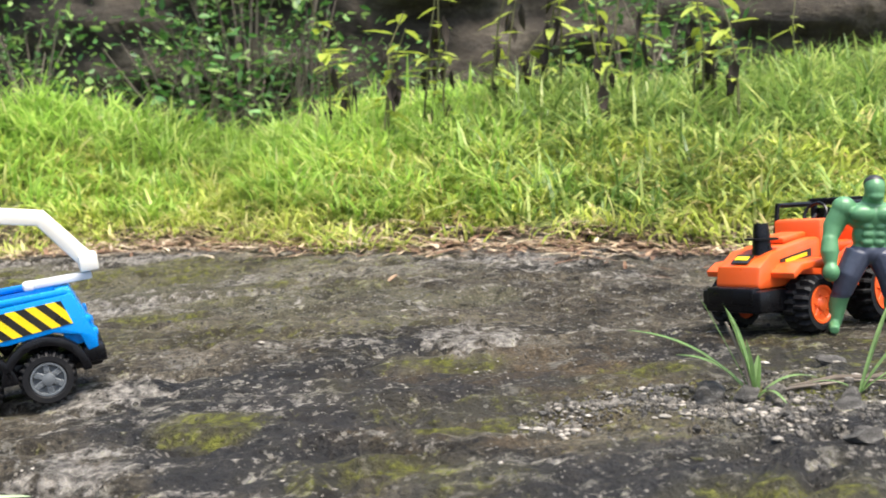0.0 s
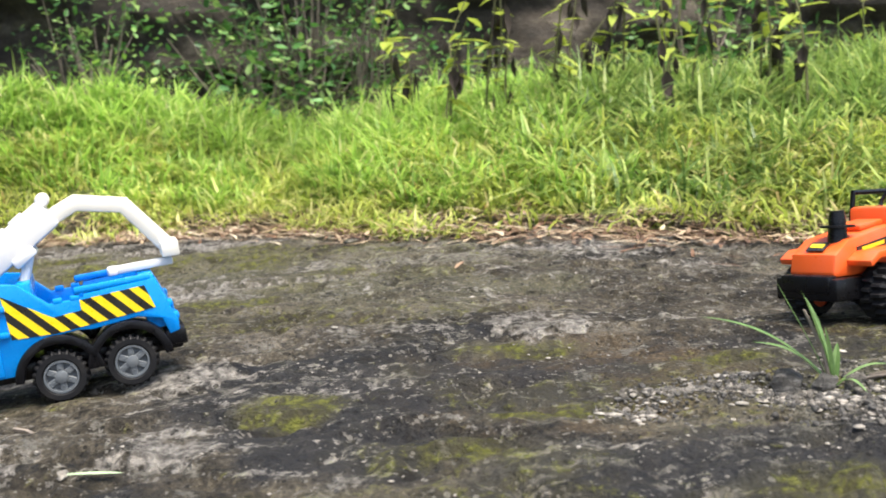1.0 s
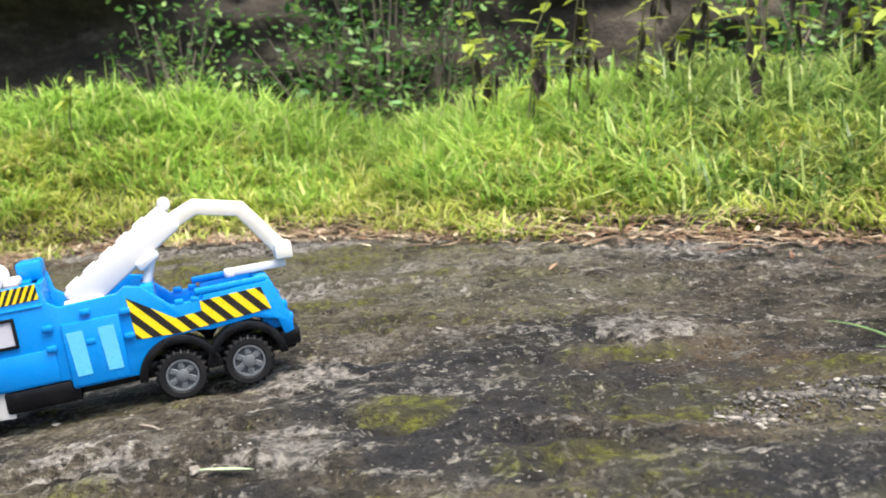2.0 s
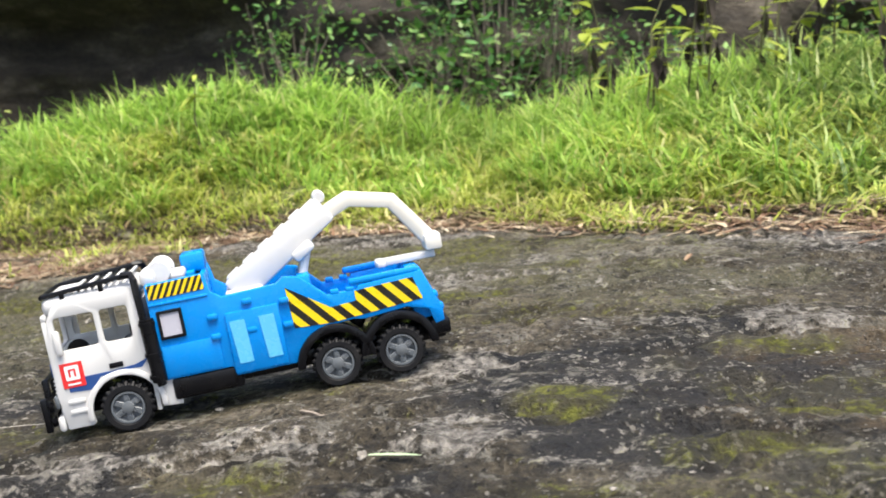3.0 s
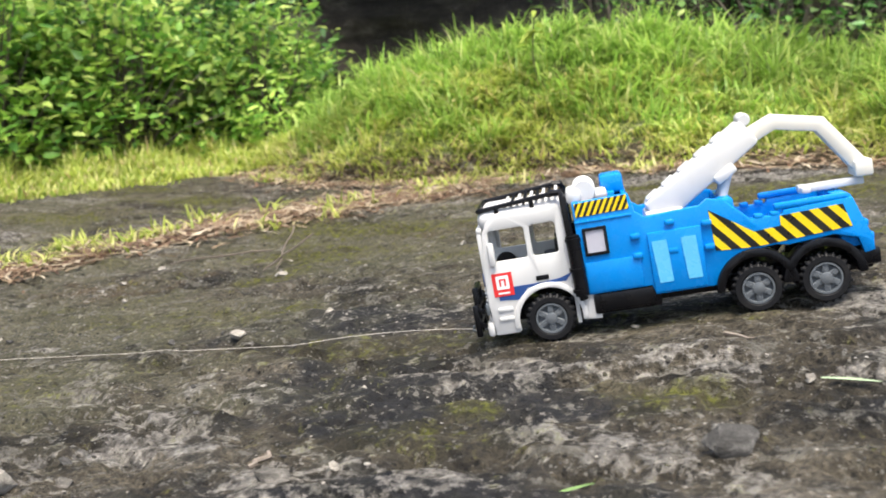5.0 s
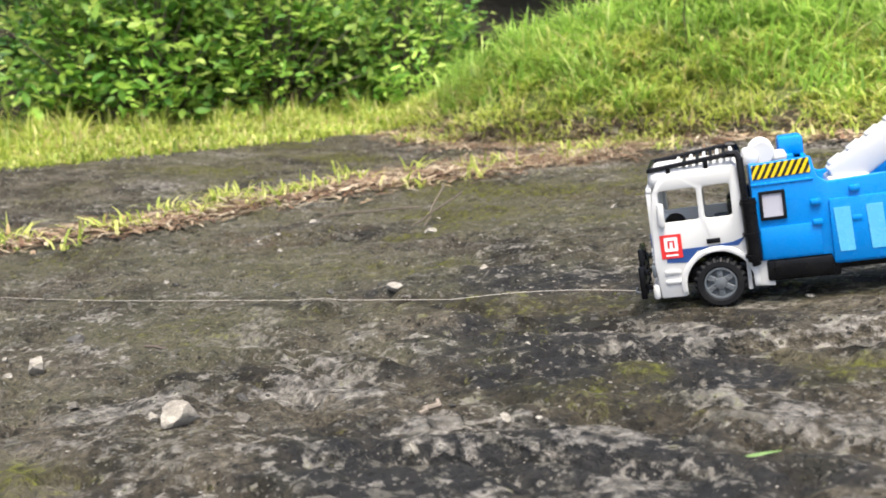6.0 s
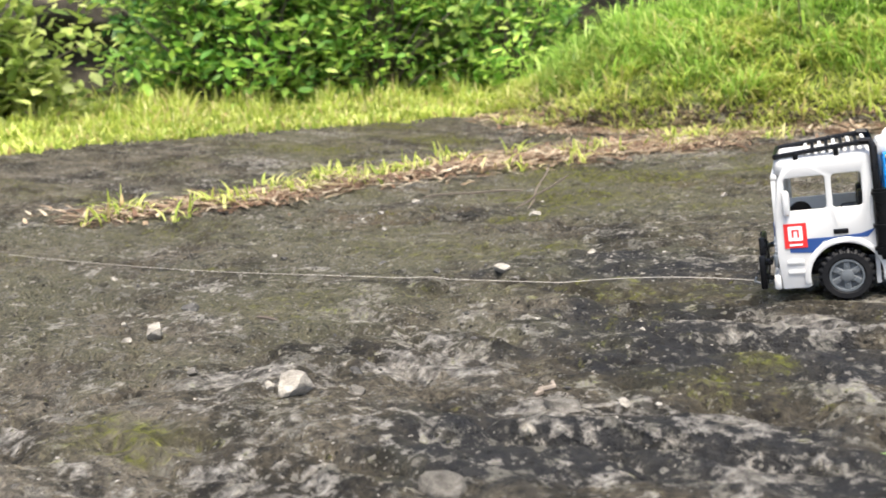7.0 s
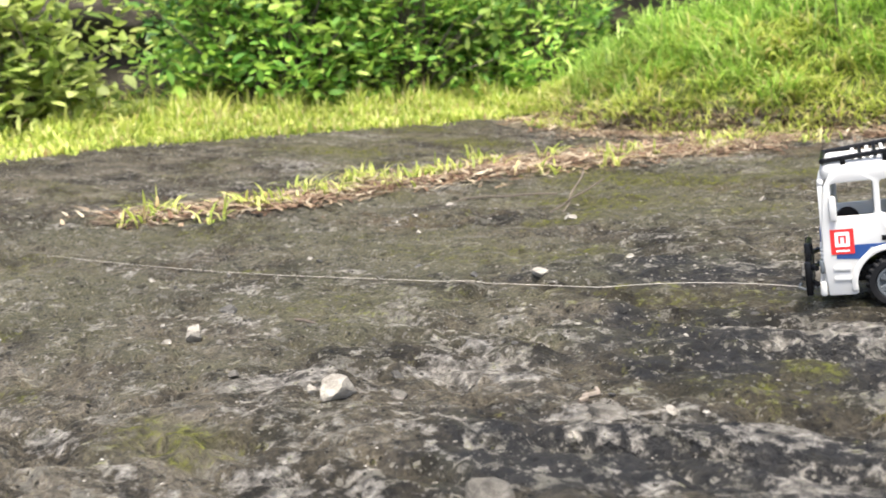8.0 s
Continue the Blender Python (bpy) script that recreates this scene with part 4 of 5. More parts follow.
        part("pipe_end", tube(bmesh.new(), [(0.028, y, 0.042), (0.029, y, 0.037)], 0.004, 10), BLACK, stack)
    # chassis
    part("chassis", rbox(rbox(bmesh.new(), (0.125, 0, 0.030), (0.33, 0.05, 0.016), 0.003), (0.068, 0, 0.030), (0.062, 0.080, 0.020), 0.003), BLACK, root, "black plastic chassis")
    part("rear_bumper", rbox(box((0.284, 0, 0.036), (0.018, 2 * B - 0.004, 0.014), 0.002), (0.291, 0, 0.030), (0.006, 2 * B - 0.03, 0.010), 0.002), BLACK, root)
    part("side_tank", box((0.068, -B + 0.004, 0.031), (0.050, 0.010, 0.017), 0.002), BLACK, root)
    part("side_tank", box((0.068, B - 0.004, 0.031), (0.050, 0.010, 0.017), 0.002), BLACK, root)
    # blue body: tall box, middle and bed
    body = new("blue_body")
    body.parent = root
    tagged(body, "bright blue plastic crane body")
    prof = [(0.031, 0.040), (0.092, 0.040), (0.094, 0.031), (0.150, 0.031), (0.156, 0.045), (0.175, 0.058), (0.205, 0.060), (0.216, 0.058), (0.255, 0.061), (0.275, 0.055), (0.279, 0.040), (0.288, 0.042), (0.288, 0.052), (0.274, 0.092), (0.214, 0.090), (0.2135, 0.0865), (0.186, 0.0865), (0.164, 0.108), (0.150, 0.111), (0.143, 0.106), (0.094, 0.104), (0.086, 0.110), (0.0825, 0.128), (0.031, 0.127)]
    for s in (-1, 1):
        part("side_wall", plate(prof, s * B, s * (B - 0.007), r=0.0012), BLUE, body)
        for x, z in ((0.083, 0.088), (0.083, 0.070), (0.147, 0.090), (0.147, 0.068), (0.115, 0.070), (0.115, 0.096)):
            part("stud", box((x, s * (B + 0.0015), z), (0.009, 0.004, 0.0055), 0.0016), BLUE, body)
        part("panel", box((0.060, s * (B + 0.0001), 0.056), (0.050, 0.002, 0.028), 0.0005), BLUE, body)
        part("locker", box((0.1175, s * (B + 0.0010), 0.061), (0.048, 0.003, 0.056), 0.0015), BLUE, body)
        for x in (0.104, 0.130):
            part("pale_stripe", plate([(x - 0.0075, 0.081), (x + 0.006, 0.081), (x + 0.0075, 0.042), (x - 0.005, 0.042)], s * (B + 0.0025), s * (B + 0.0030)), SKYBLUE, body, "pale blue sticker stripe")
        win = part("side_window", plate(rect(0.0365, 0.0765, 0.0585, 0.1025, 0.001), s * B, s * (B + 0.0022), [rect(0.0392, 0.0792, 0.0558, 0.0998)], r=0.0005), BLACK, body, "black window frame")
        part("window_sticker", plate(rect(0.0392, 0.0792, 0.0558, 0.0998), s * B, s * (B + 0.0008)), SILVER, win, "silver sticker in the window")
        part("box_edge", box((0.057, s * (B - 0.0005), 0.1085), (0.052, 0.003, 0.0028), 0.001), BLUE, body)
        stripes(body, "upper_warning_stripes", [[(0.033, 0.1135), (0.0815, 0.1145), (0.0805, 0.1275), (0.033, 0.1260)]], s * B, 0.0058, -0.55, s)
        y = s * B
        stripes(body, "rear_warning_stripes", [[(0.152, 0.063), (0.187, 0.061), (0.187, 0.075), (0.150, 0.101)], [(0.187, 0.061), (0.2105, 0.0625), (0.2105, 0.0765), (0.187, 0.075)], [(0.2105, 0.0625), (0.271, 0.0665), (0.265, 0.0875), (0.2105, 0.0855)]], y, 0.0165, 0.85, s, 0.5, 0.004)
        rail = box((0.239, s * (B - 0.004), 0.0935), (0.064, 0.007, 0.006), 0.002)
        part("bed_rail", rail, BLUE, body)
        for x in (0.193, 0.207):
            part("bed_knob", box((x, s * (B - 0.004), 0.0875), (0.008, 0.008, 0.005), 0.0015), BLUE, body)
        for x in (0.184, 0.243):
            part("fender", plate(arc(x, R, 0.0365, 178, 2, 22) + arc(x, R, 0.0290, 2, 178, 22), s * (B - 0.012), s * (B + 0.005), r=0.0014), BLACK, body, "black wheel fender")
    part("box_front", box((0.034, 0, 0.084), (0.006, 2 * B - 0.014, 0.086), 0.001), BLUE, body)
    part("box_top", box((0.052, 0.016, 0.1235), (0.040, 2 * B - 0.046, 0.006), 0.001), BLUE, body)
    part("box_back", box((0.080, 0, 0.105), (0.005, 2 * B - 0.014, 0.040), 0.001), BLUE, body)
    part("top_block", box((0.071, 0.026, 0.1325), (0.022, 0.030, 0.018), 0.003), BLUE, body)
    part("middle_deck", box((0.118, 0, 0.088), (0.090, 2 * B - 0.013, 0.006), 0.001), BLUE, body)
    part("bed", box((0.222, 0, 0.072), (0.112, 2 * B - 0.013, 0.006), 0.001), BLUE, body)
    part("bed_step", box((0.168, 0, 0.090), (0.012, 2 * B - 0.013, 0.034), 0.002), BLUE, body)
    tail = plate([(0.262, 0.046), (0.289, 0.046), (0.289, 0.054), (0.274, 0.094), (0.262, 0.094)], -B + 0.007, B - 0.007, r=0.001)
    part("tailboard", tail, BLUE, body)
    for s in (-1, 1):
        for z in (0.054, 0.066):
            part("tail_knob", box((0.286 - (z - 0.054) * 0.3, s * 0.030, z), (0.008, 0.013, 0.007), 0.002), BLUE, body)
    # winch behind the cab
    winch = part("winch", lathe(bmesh.new(), [(0.010, -0.020), (0.011, -0.018), (0.008, -0.015), (0.008, 0.015), (0.011, 0.018), (0.010, 0.020)], 20, (0.044, -0.006, 0.134)), WHITE, root, "white plastic winch drum")
    part("winch_cap", rbox(box((0.034, -0.010, 0.131), (0.014, 0.040, 0.014), 0.004), (0.056, -0.006, 0.128), (0.018, 0.030, 0.008), 0.003), WHITE, winch)
    # crane
    crane = new("crane")
    crane.parent = root
    crane.location = (0.016, 0, -0.004)
    tagged(crane, "white plastic crane boom with a bent arm")
    a, b = Vector((0.088, 0, 0.103)), Vector((0.184, 0, 0.166))
    ang = -math.degrees(math.atan2(b.z - a.z, b.x - a.x))
    turn = pose(0, 0, 0, 0, ang, 0)
    length = (b - a).length
    mid = (a + b) / 2
    boom = rbox(bmesh.new(), mid, (length, 0.027, 0.027), 0.004, turn)
    part("boom", boom, WHITE, crane)
    for k in range(5):
        at = a.lerp(b, 0.10 + 0.17 * k) + turn.to_3x3() @ Vector((0, 0, 0.0142))
        part("boom_rib", rbox(bmesh.new(), at, (0.013, 0.018, 0.0026), 0.0012, turn), WHITE, crane)
    for s in (-1, 1):
        part("ram", tube(bmesh.new(), [(0.150, s * 0.008, 0.102), (0.160, s * 0.008, 0.130)], 0.0042, 10), WHITE, crane)
    part("ram_clamp", rbox(bmesh.new(), (0.157, 0, 0.131), (0.022, 0.034, 0.010), 0.003, turn), WHITE, crane)
    part("turntable", box((0.098, 0, 0.100), (0.036, 0.040, 0.016), 0.004), WHITE, crane)
    part("pulley", lathe(bmesh.new(), [(0.005, -0.011), (0.006, -0.009), (0.006, 0.009), (0.005, 0.011)], 18, (0.180, 0, 0.1765)), WHITE, crane)
    spine = [(0.174, 0.156), (0.206, 0.1695), (0.246, 0.1605), (0.274, 0.1215), (0.279, 0.115)]
    upper, lower = [], []
    for k, (x, z) in enumerate(spine):
        (x0, z0), (x1, z1) = spine[max(k - 1, 0)], spine[min(k + 1, len(spine) - 1)]
        run = math.hypot(x1 - x0, z1 - z0)
        nx, nz = -(z1 - z0) / run * 0.0072, (x1 - x0) / run * 0.0072
        upper.append((x + nx, z + nz))
        lower.append((x - nx, z - nz))
    part("arm", plate(upper + lower[::-1], -0.0075, 0.0075, r=0.0016), CREAM, crane, "milky bent arm")
    part("arm_end", box((0.278, 0, 0.1155), (0.016, 0.026, 0.015), 0.002), CREAM, crane)
    part("lift_plate", rbox(box((0.250, 0, 0.1035), (0.058, 0.010, 0.007), 0.0015), (0.226, 0, 0.1035), (0.008, 0.026, 0.006), 0.0015), WHITE, crane)
    # wheels
    for s in (-1, 1):
        wheel(root, -0.004, s * (W - 0.006), R, 0.018, s, TYRE, GREY)
        for x in (0.184, 0.243):
            wheel(root, x, s * (B - 0.006), R, 0.020, s, TYRE, GREY)
    for x in (-0.004, 0.184, 0.243):
        part("axle", tube(bmesh.new(), [(x, -W + 0.01, R), (x, W - 0.01, R)], 0.002, 8), BLACK, root)
    return root


TRUCK = recovery_truck(seat(-0.545, 0.719, 24, 0.245, 0.035, 0.955))


# ---- toy tractor ----
def tractor(m):
    root = tagged(new("toy_tractor"), "orange and black toy tractor with chunky wheels on the rock", "toy tractor")
    root.matrix_world = m
    hood = plate([(-0.055, 0.052), (-0.052, 0.068), (-0.030, 0.082), (0.030, 0.092), (0.052, 0.093), (0.052, 0.046), (-0.055, 0.046)], -0.026, 0.026, r=0.004)
    hood = part("hood", hood, ORANGE, root, "orange plastic hood")
    part("hood_vent", box((0.022, 0, 0.0935), (0.040, 0.030, 0.006), 0.002, pose(0, 0, 0, 0, -7, 0)), ORANGE, hood)
    for s in (-1, 1):
        part("side_badge", plate([(-0.020, 0.066), (0.032, 0.074), (0.032, 0.082), (-0.020, 0.074)], s * 0.026, s * 0.0267), INK, hood, "black sticker with a plain yellow bar")
        part("badge_bar", plate([(-0.012, 0.0695), (0.024, 0.0748), (0.024, 0.0785), (-0.012, 0.0732)], s * 0.0267, s * 0.0271), YELLOW, hood)
    part("front_badge", rbox(bmesh.new(), (-0.044, 0, 0.0755), (0.014, 0.020, 0.001), 0.0003, pose(0, 0, 0, 0, -33, 0)), INK, hood, "small black sticker")
    part("front_badge_bar", rbox(bmesh.new(), (-0.0443, 0, 0.0762), (0.006, 0.015, 0.001), 0.0003, pose(0, 0, 0, 0, -33, 0)), YELLOW, hood)
    part("front_weight", rbox(rbox(bmesh.new(), (-0.042, 0, 0.035), (0.046, 0.070, 0.022), 0.003), (-0.060, 0, 0.040), (0.014, 0.056, 0.018), 0.003), BLACK, root, "black plastic front weight")
    part("chassis", rbox(rbox(bmesh.new(), (0.045, 0, 0.034), (0.15, 0.044, 0.018), 0.003), (0.0, 0, 0.024), (0.020, 0.078, 0.010), 0.002), BLACK, root)
    pipe = tube(bmesh.new(), [(-0.026, -0.010, 0.078), (-0.026, -0.010, 0.098)], [0.010, 0.008], 14)
    tube(pipe, [(-0.026, -0.010, 0.0935), (-0.026, -0.010, 0.0955)], 0.0165, 18)
    tube(pipe, [(-0.026, -0.010, 0.098), (-0.026, -0.010, 0.110)], [0.0085, 0.007], 14)
    part("chimney", pipe, BLACK, root, "short black chimney")
    for s in (-1, 1):
        f = plate([(-0.036, 0.062), (-0.022, 0.070), (0.028, 0.073), (0.034, 0.066), (0.034, 0.061), (0.024, 0.067), (-0.020, 0.063), (-0.034, 0.056)], s * 0.024, s * 0.052, r=0.001)
        part("front_fender", f, ORANGE, root)
        f = plate(arc(0.108, 0.036, 0.046, 172, 30, 16) + arc(0.108, 0.036, 0.041, 30, 172, 16), s * 0.026, s * 0.056, r=0.001)
        part("rear_fender", f, ORANGE, root)
    part("console", rbox(rbox(bmesh.new(), (0.060, 0, 0.088), (0.026, 0.056, 0.046), 0.004), (0.085, 0, 0.060), (0.060, 0.060, 0.022), 0.004), ORANGE, root, "orange dashboard and footwell")
    part("seat", rbox(box((0.112, 0, 0.080), (0.030, 0.034, 0.012), 0.004), (0.127, 0, 0.096), (0.008, 0.034, 0.030), 0.003), ORANGE, root, "orange seat")
    wheel_bm = tube(bmesh.new(), [(0.082 + 0.005 * math.cos(a), 0.013 * math.sin(a), 0.115 + 0.012 * math.cos(a)) for a in [2 * math.pi * k / 18 for k in range(19)]], 0.0018, 6)
    tube(wheel_bm, [(0.070, 0, 0.104), (0.083, 0, 0.115)], 0.002, 6)
    part("steering_wheel", wheel_bm, BLACK, root)
    roll = new("roll_frame")
    roll.parent = root
    for s in (-1, 1):
        part("post", box((0.138, s * 0.038, 0.098), (0.007, 0.006, 0.060), 0.0015), BLACK, roll)
        part("side_bar", tube(bmesh.new(), [(0.138, s * 0.038, 0.126), (0.070, s * 0.038, 0.126), (0.066, s * 0.038, 0.096)], 0.003, 7), BLACK, roll)
    part("cross_bar", box((0.138, 0, 0.128), (0.009, 0.084, 0.008), 0.002), BLACK, roll)
    part("mesh_panel", box((0.139, 0, 0.110), (0.003, 0.070, 0.022), 0.001), BLACK, roll)
    for s in (-1, 1):
        wheel(root, 0.0, s * 0.044, 0.029, 0.030, s, TYRE, ORANGE, 18, 0.0032, 0.66, 5, 0.84)
        wheel(root, 0.108, s * 0.046, 0.036, 0.034, s, TYRE, ORANGE, 20, 0.0036, 0.64, 5, 0.84)
    return root


tractor(seat(0.316, 0.925, 36, 0.108, 0.044, 0.94))


# ---- plain toy figure ----
def figure(m):
    """One plain mesh of tapered limbs; green, with dark shorts and a dark cap of hair."""
    bm = bmesh.new()

    def limb(pts, radii):
        tube(bm, pts, radii, 14)

    def ball(c, s):
        got = bmesh.ops.create_uvsphere(bm, u_segments=16, v_segments=10, radius=1.0)
        bmesh.ops.scale(bm, vec=s, verts=got["verts"])
        bmesh.ops.translate(bm, vec=c, verts=got["verts"])

    ball((0, 0, 0.083), (0.020, 0.014, 0.013))
    ball((0, 0, 0.100), (0.0185, 0.0125, 0.018))
    ball((0, 0.001, 0.119), (0.027, 0.016, 0.016))
    for s in (-1, 1):
        ball((s * 0.011, -0.010, 0.122), (0.013, 0.008, 0.009))
        ball((s * 0.027, 0.002, 0.127), (0.012, 0.012, 0.012))
        for k in range(3):
            ball((s * 0.006, -0.0105, 0.110 - 0.008 * k), (0.006, 0.004, 0.004))
        limb([(s * 0.028, 0.002, 0.127), (s * 0.036, 0.002, 0.108), (s * 0.040, -0.004, 0.096)], [0.0105, 0.0105, 0.0075])
        limb([(s * 0.040, -0.004, 0.097), (s * 0.041, -0.009, 0.083), (s * 0.040, -0.013, 0.071)], [0.0080, 0.0092, 0.0062])
        ball((s * 0.040, -0.016, 0.064), (0.0085, 0.0095, 0.010))
        limb([(s * 0.010, 0, 0.082), (s * 0.020, -0.003, 0.060), (s * 0.025, -0.001, 0.040)], [0.0140, 0.0125, 0.0100])
        limb([(s * 0.025, -0.001, 0.041), (s * 0.028, 0.003, 0.028), (s * 0.030, 0.002, 0.006)], [0.0092, 0.0100, 0.0070])
        limb([(s * 0.030, 0.008, 0.005), (s * 0.032, -0.006, 0.006), (s * 0.034, -0.018, 0.0045)], [0.0052, 0.0062, 0.0045])
    limb([(0, 0.001, 0.130), (0, -0.002, 0.142)], [0.011, 0.009])
    ball((0, -0.004, 0.146), (0.0100, 0.0112, 0.0130))
    ball((0, -0.010, 0.140), (0.0078, 0.0062, 0.0055))
    ball((0, -0.001, 0.1515), (0.0104, 0.0112, 0.0095))
    ob = link_mesh("toy_figure", bm, FIGURE, 60)
    ob.matrix_world = m
    one = ob.modifiers.new("one_skin", "REMESH")
    one.mode, one.voxel_size, one.use_smooth_shade = "VOXEL", 0.0011, True
    soft = ob.modifiers.new("soften", "SMOOTH")
    soft.factor, soft.iterations = 0.5, 5
    return tagged(ob, "green plastic toy figure in dark shorts, leaning on the tractor", "toy figure")


figure(Matrix.Translation((0.388, 0.888, fz(0.388, 0.888) - 0.001)) @ pose(0, 0, 0, 0, 0, -8) @ Matrix.Scale(0.9, 4))


# ---- pulling thread ----
def thread():
    tip = TRUCK.matrix_world @ Vector((-0.083, 0.002, 0.014))
    pts = [tip]
    for k in range(1, 60):
        f = k / 59
        x, y = tip.x + (-1.75 - tip.x) * f, tip.y + (0.47 - tip.y) * f
        low = max(float(slab(np.array([x]), np.array([y]))[0]) + 0.004, fz(x, y) + 0.001)
        pts.append(Vector((x, y, low + max(0, tip.z - low) * max(0, 1 - f * 6))))
    ob = link_mesh("thread", tube(bmesh.new(), pts, 0.00024, 6), THREAD)
    tagged(ob, "thin pale thread stretched over the rock from the truck", "thread")


thread()


# ---- stones, gravel, twigs, weeds on the rock ----
def stone(x, y, sx, sy, sz, seed, material, label, turn=0.0, name="stone", sunk=0.3, facets=True):
    bm = bmesh.new()
    bmesh.ops.create_icosphere(bm, subdivisions=3, radius=1.0)
    g = np.random.default_rng(seed)
    cuts = [(Vector(g.normal(0, 1, 3)).normalized(), g.uniform(0.42, 0.74)) for _ in range(14)]
    for v in bm.verts:
        d = v.co.normalized()
        k = 1 + 0.26 * noise.noise(d * 1.3 + Vector((seed, 0, 0))) + 0.10 * noise.noise(d * 4 + Vector((0, seed, 0)))
        v.co = d * k
        if facets:
            for n, k in cuts:
                over = v.co.dot(n) - k
                if over > 0:
                    v.co -= n * over
    bmesh.ops.scale(bm, vec=(sx / 1.9, sy / 1.9, sz / 1.7), verts=bm.verts[:])
    ob = link_mesh(name, bm, material, 22 if facets else 60)
    ob.matrix_world = Matrix.Translation((x, y, fz(x, y) + sz * (0.5 - sunk))) @ pose(0, 0, 0, 4 * math.sin(seed), 5 * math.cos(seed), turn)
    return tagged(ob, label, "stone", "loose stones on the rock")


LOOSE = "small pale stone lying loose on the rock"
stone(-0.779, 0.292, 0.022, 0.040, 0.024, 1, STONE_PALE, "smooth grey pebble, pale on top, on the rock", -20, sunk=0.15)
stone(-1.080, 0.345, 0.022, 0.020, 0.022, 2, STONE_PALE, "small angular grey stone on the rock", 20, sunk=0.15)
stone(-0.645, 0.770, 0.024, 0.022, 0.022, 3, STONE_PALE, "squarish beige stone beside a crack", 10, sunk=0.2)
stone(-1.155, 1.033, 0.026, 0.020, 0.014, 4, STONE_PALE, LOOSE)
stone(-0.924, 0.690, 0.034, 0.022, 0.012, 5, STONE_PALE, LOOSE)
stone(-1.130, 0.696, 0.014, 0.014, 0.012, 6, STONE_DARK, "small dark stone lying loose on the rock")
stone(-1.157, 0.428, 0.030, 0.022, 0.012, 7, STONE_DARK, "flat dark stone lying loose on the rock")
stone(-0.899, 0.277, 0.013, 0.012, 0.009, 8, STONE, LOOSE)
stone(-0.560, 0.388, 0.009, 0.009, 0.007, 9, STONE_PALE, LOOSE)
stone(-0.590, 0.362, 0.040, 0.026, 0.012, 10, STONE, "flat pale stone half sunk in the rock", sunk=0.5)
stone(-0.574, 0.236, 0.030, 0.022, 0.014, 11, STONE, "rounded pale stone half sunk in the rock", sunk=0.5, facets=False)
stone(-0.805, 0.286, 0.011, 0.010, 0.008, 12, STONE_PALE, LOOSE)
stone(-0.775, 0.345, 0.016, 0.012, 0.009, 13, STONE_DARK, "small dark stone lying loose on the rock")
stone(-0.746, 0.322, 0.018, 0.010, 0.009, 14, STONE, LOOSE)
stone(-0.320, 0.455, 0.050, 0.034, 0.024, 19, STONE_DARK, "dark angular stone with a pale top on the rock", 15, sunk=0.25)
stone(-0.646, 0.83, 0.034, 0.022, 0.016, 16, STONE, "flat beige stone beside a crack", sunk=0.4)
stone(0.185, 0.672, 0.022, 0.018, 0.016, 17, STONE_DARK, "rough grey lump of gravel in the pile", sunk=0.2)
stone(0.196, 0.692, 0.024, 0.020, 0.022, 18, STONE_DARK, "rough dark lump of gravel in the pile", sunk=0.2)
stone(0.215, 0.678, 0.026, 0.018, 0.018, 19, STONE_DARK, "rough dark lump of gravel in the pile", sunk=0.2)
stone(0.232, 0.672, 0.018, 0.016, 0.014, 20, STONE, "rough grey lump of gravel in the pile", sunk=0.2)
stone(0.278, 0.655, 0.020, 0.017, 0.016, 21, STONE_DARK, "dark crumbling lump of stone by the weed", sunk=0.2)
stone(0.268, 0.628, 0.022, 0.017, 0.013, 22, STONE_DARK, "flat grey stone by the weed", sunk=0.3)
stone(0.255, 0.57, 0.029, 0.019, 0.013, 23, STONE_DARK, "flat grey stone at the edge of the gravel", sunk=0.3)
stone(0.262, 0.592, 0.017, 0.014, 0.014, 24, STONE_DARK, "dark angular stone at the edge of the gravel", sunk=0.2)
stone(0.310, 0.76, 0.030, 0.018, 0.012, 25, STONE_DARK, "flat grey stone beside the toy figure", sunk=0.3)

sr = np.random.default_rng(91)
for k in range(60):
    size = sr.uniform(0.004, 0.012)
    pale = k % 3 != 0
    stone(sr.uniform(-1.5, -0.2), sr.uniform(0.2, 1.3), size * sr.uniform(0.9, 1.5), size, size * sr.uniform(0.55, 0.85), 200 + k, STONE_PALE if pale else STONE_DARK, LOOSE if pale else "small dark stone lying loose on the rock", sr.uniform(0, 180), sunk=0.2)


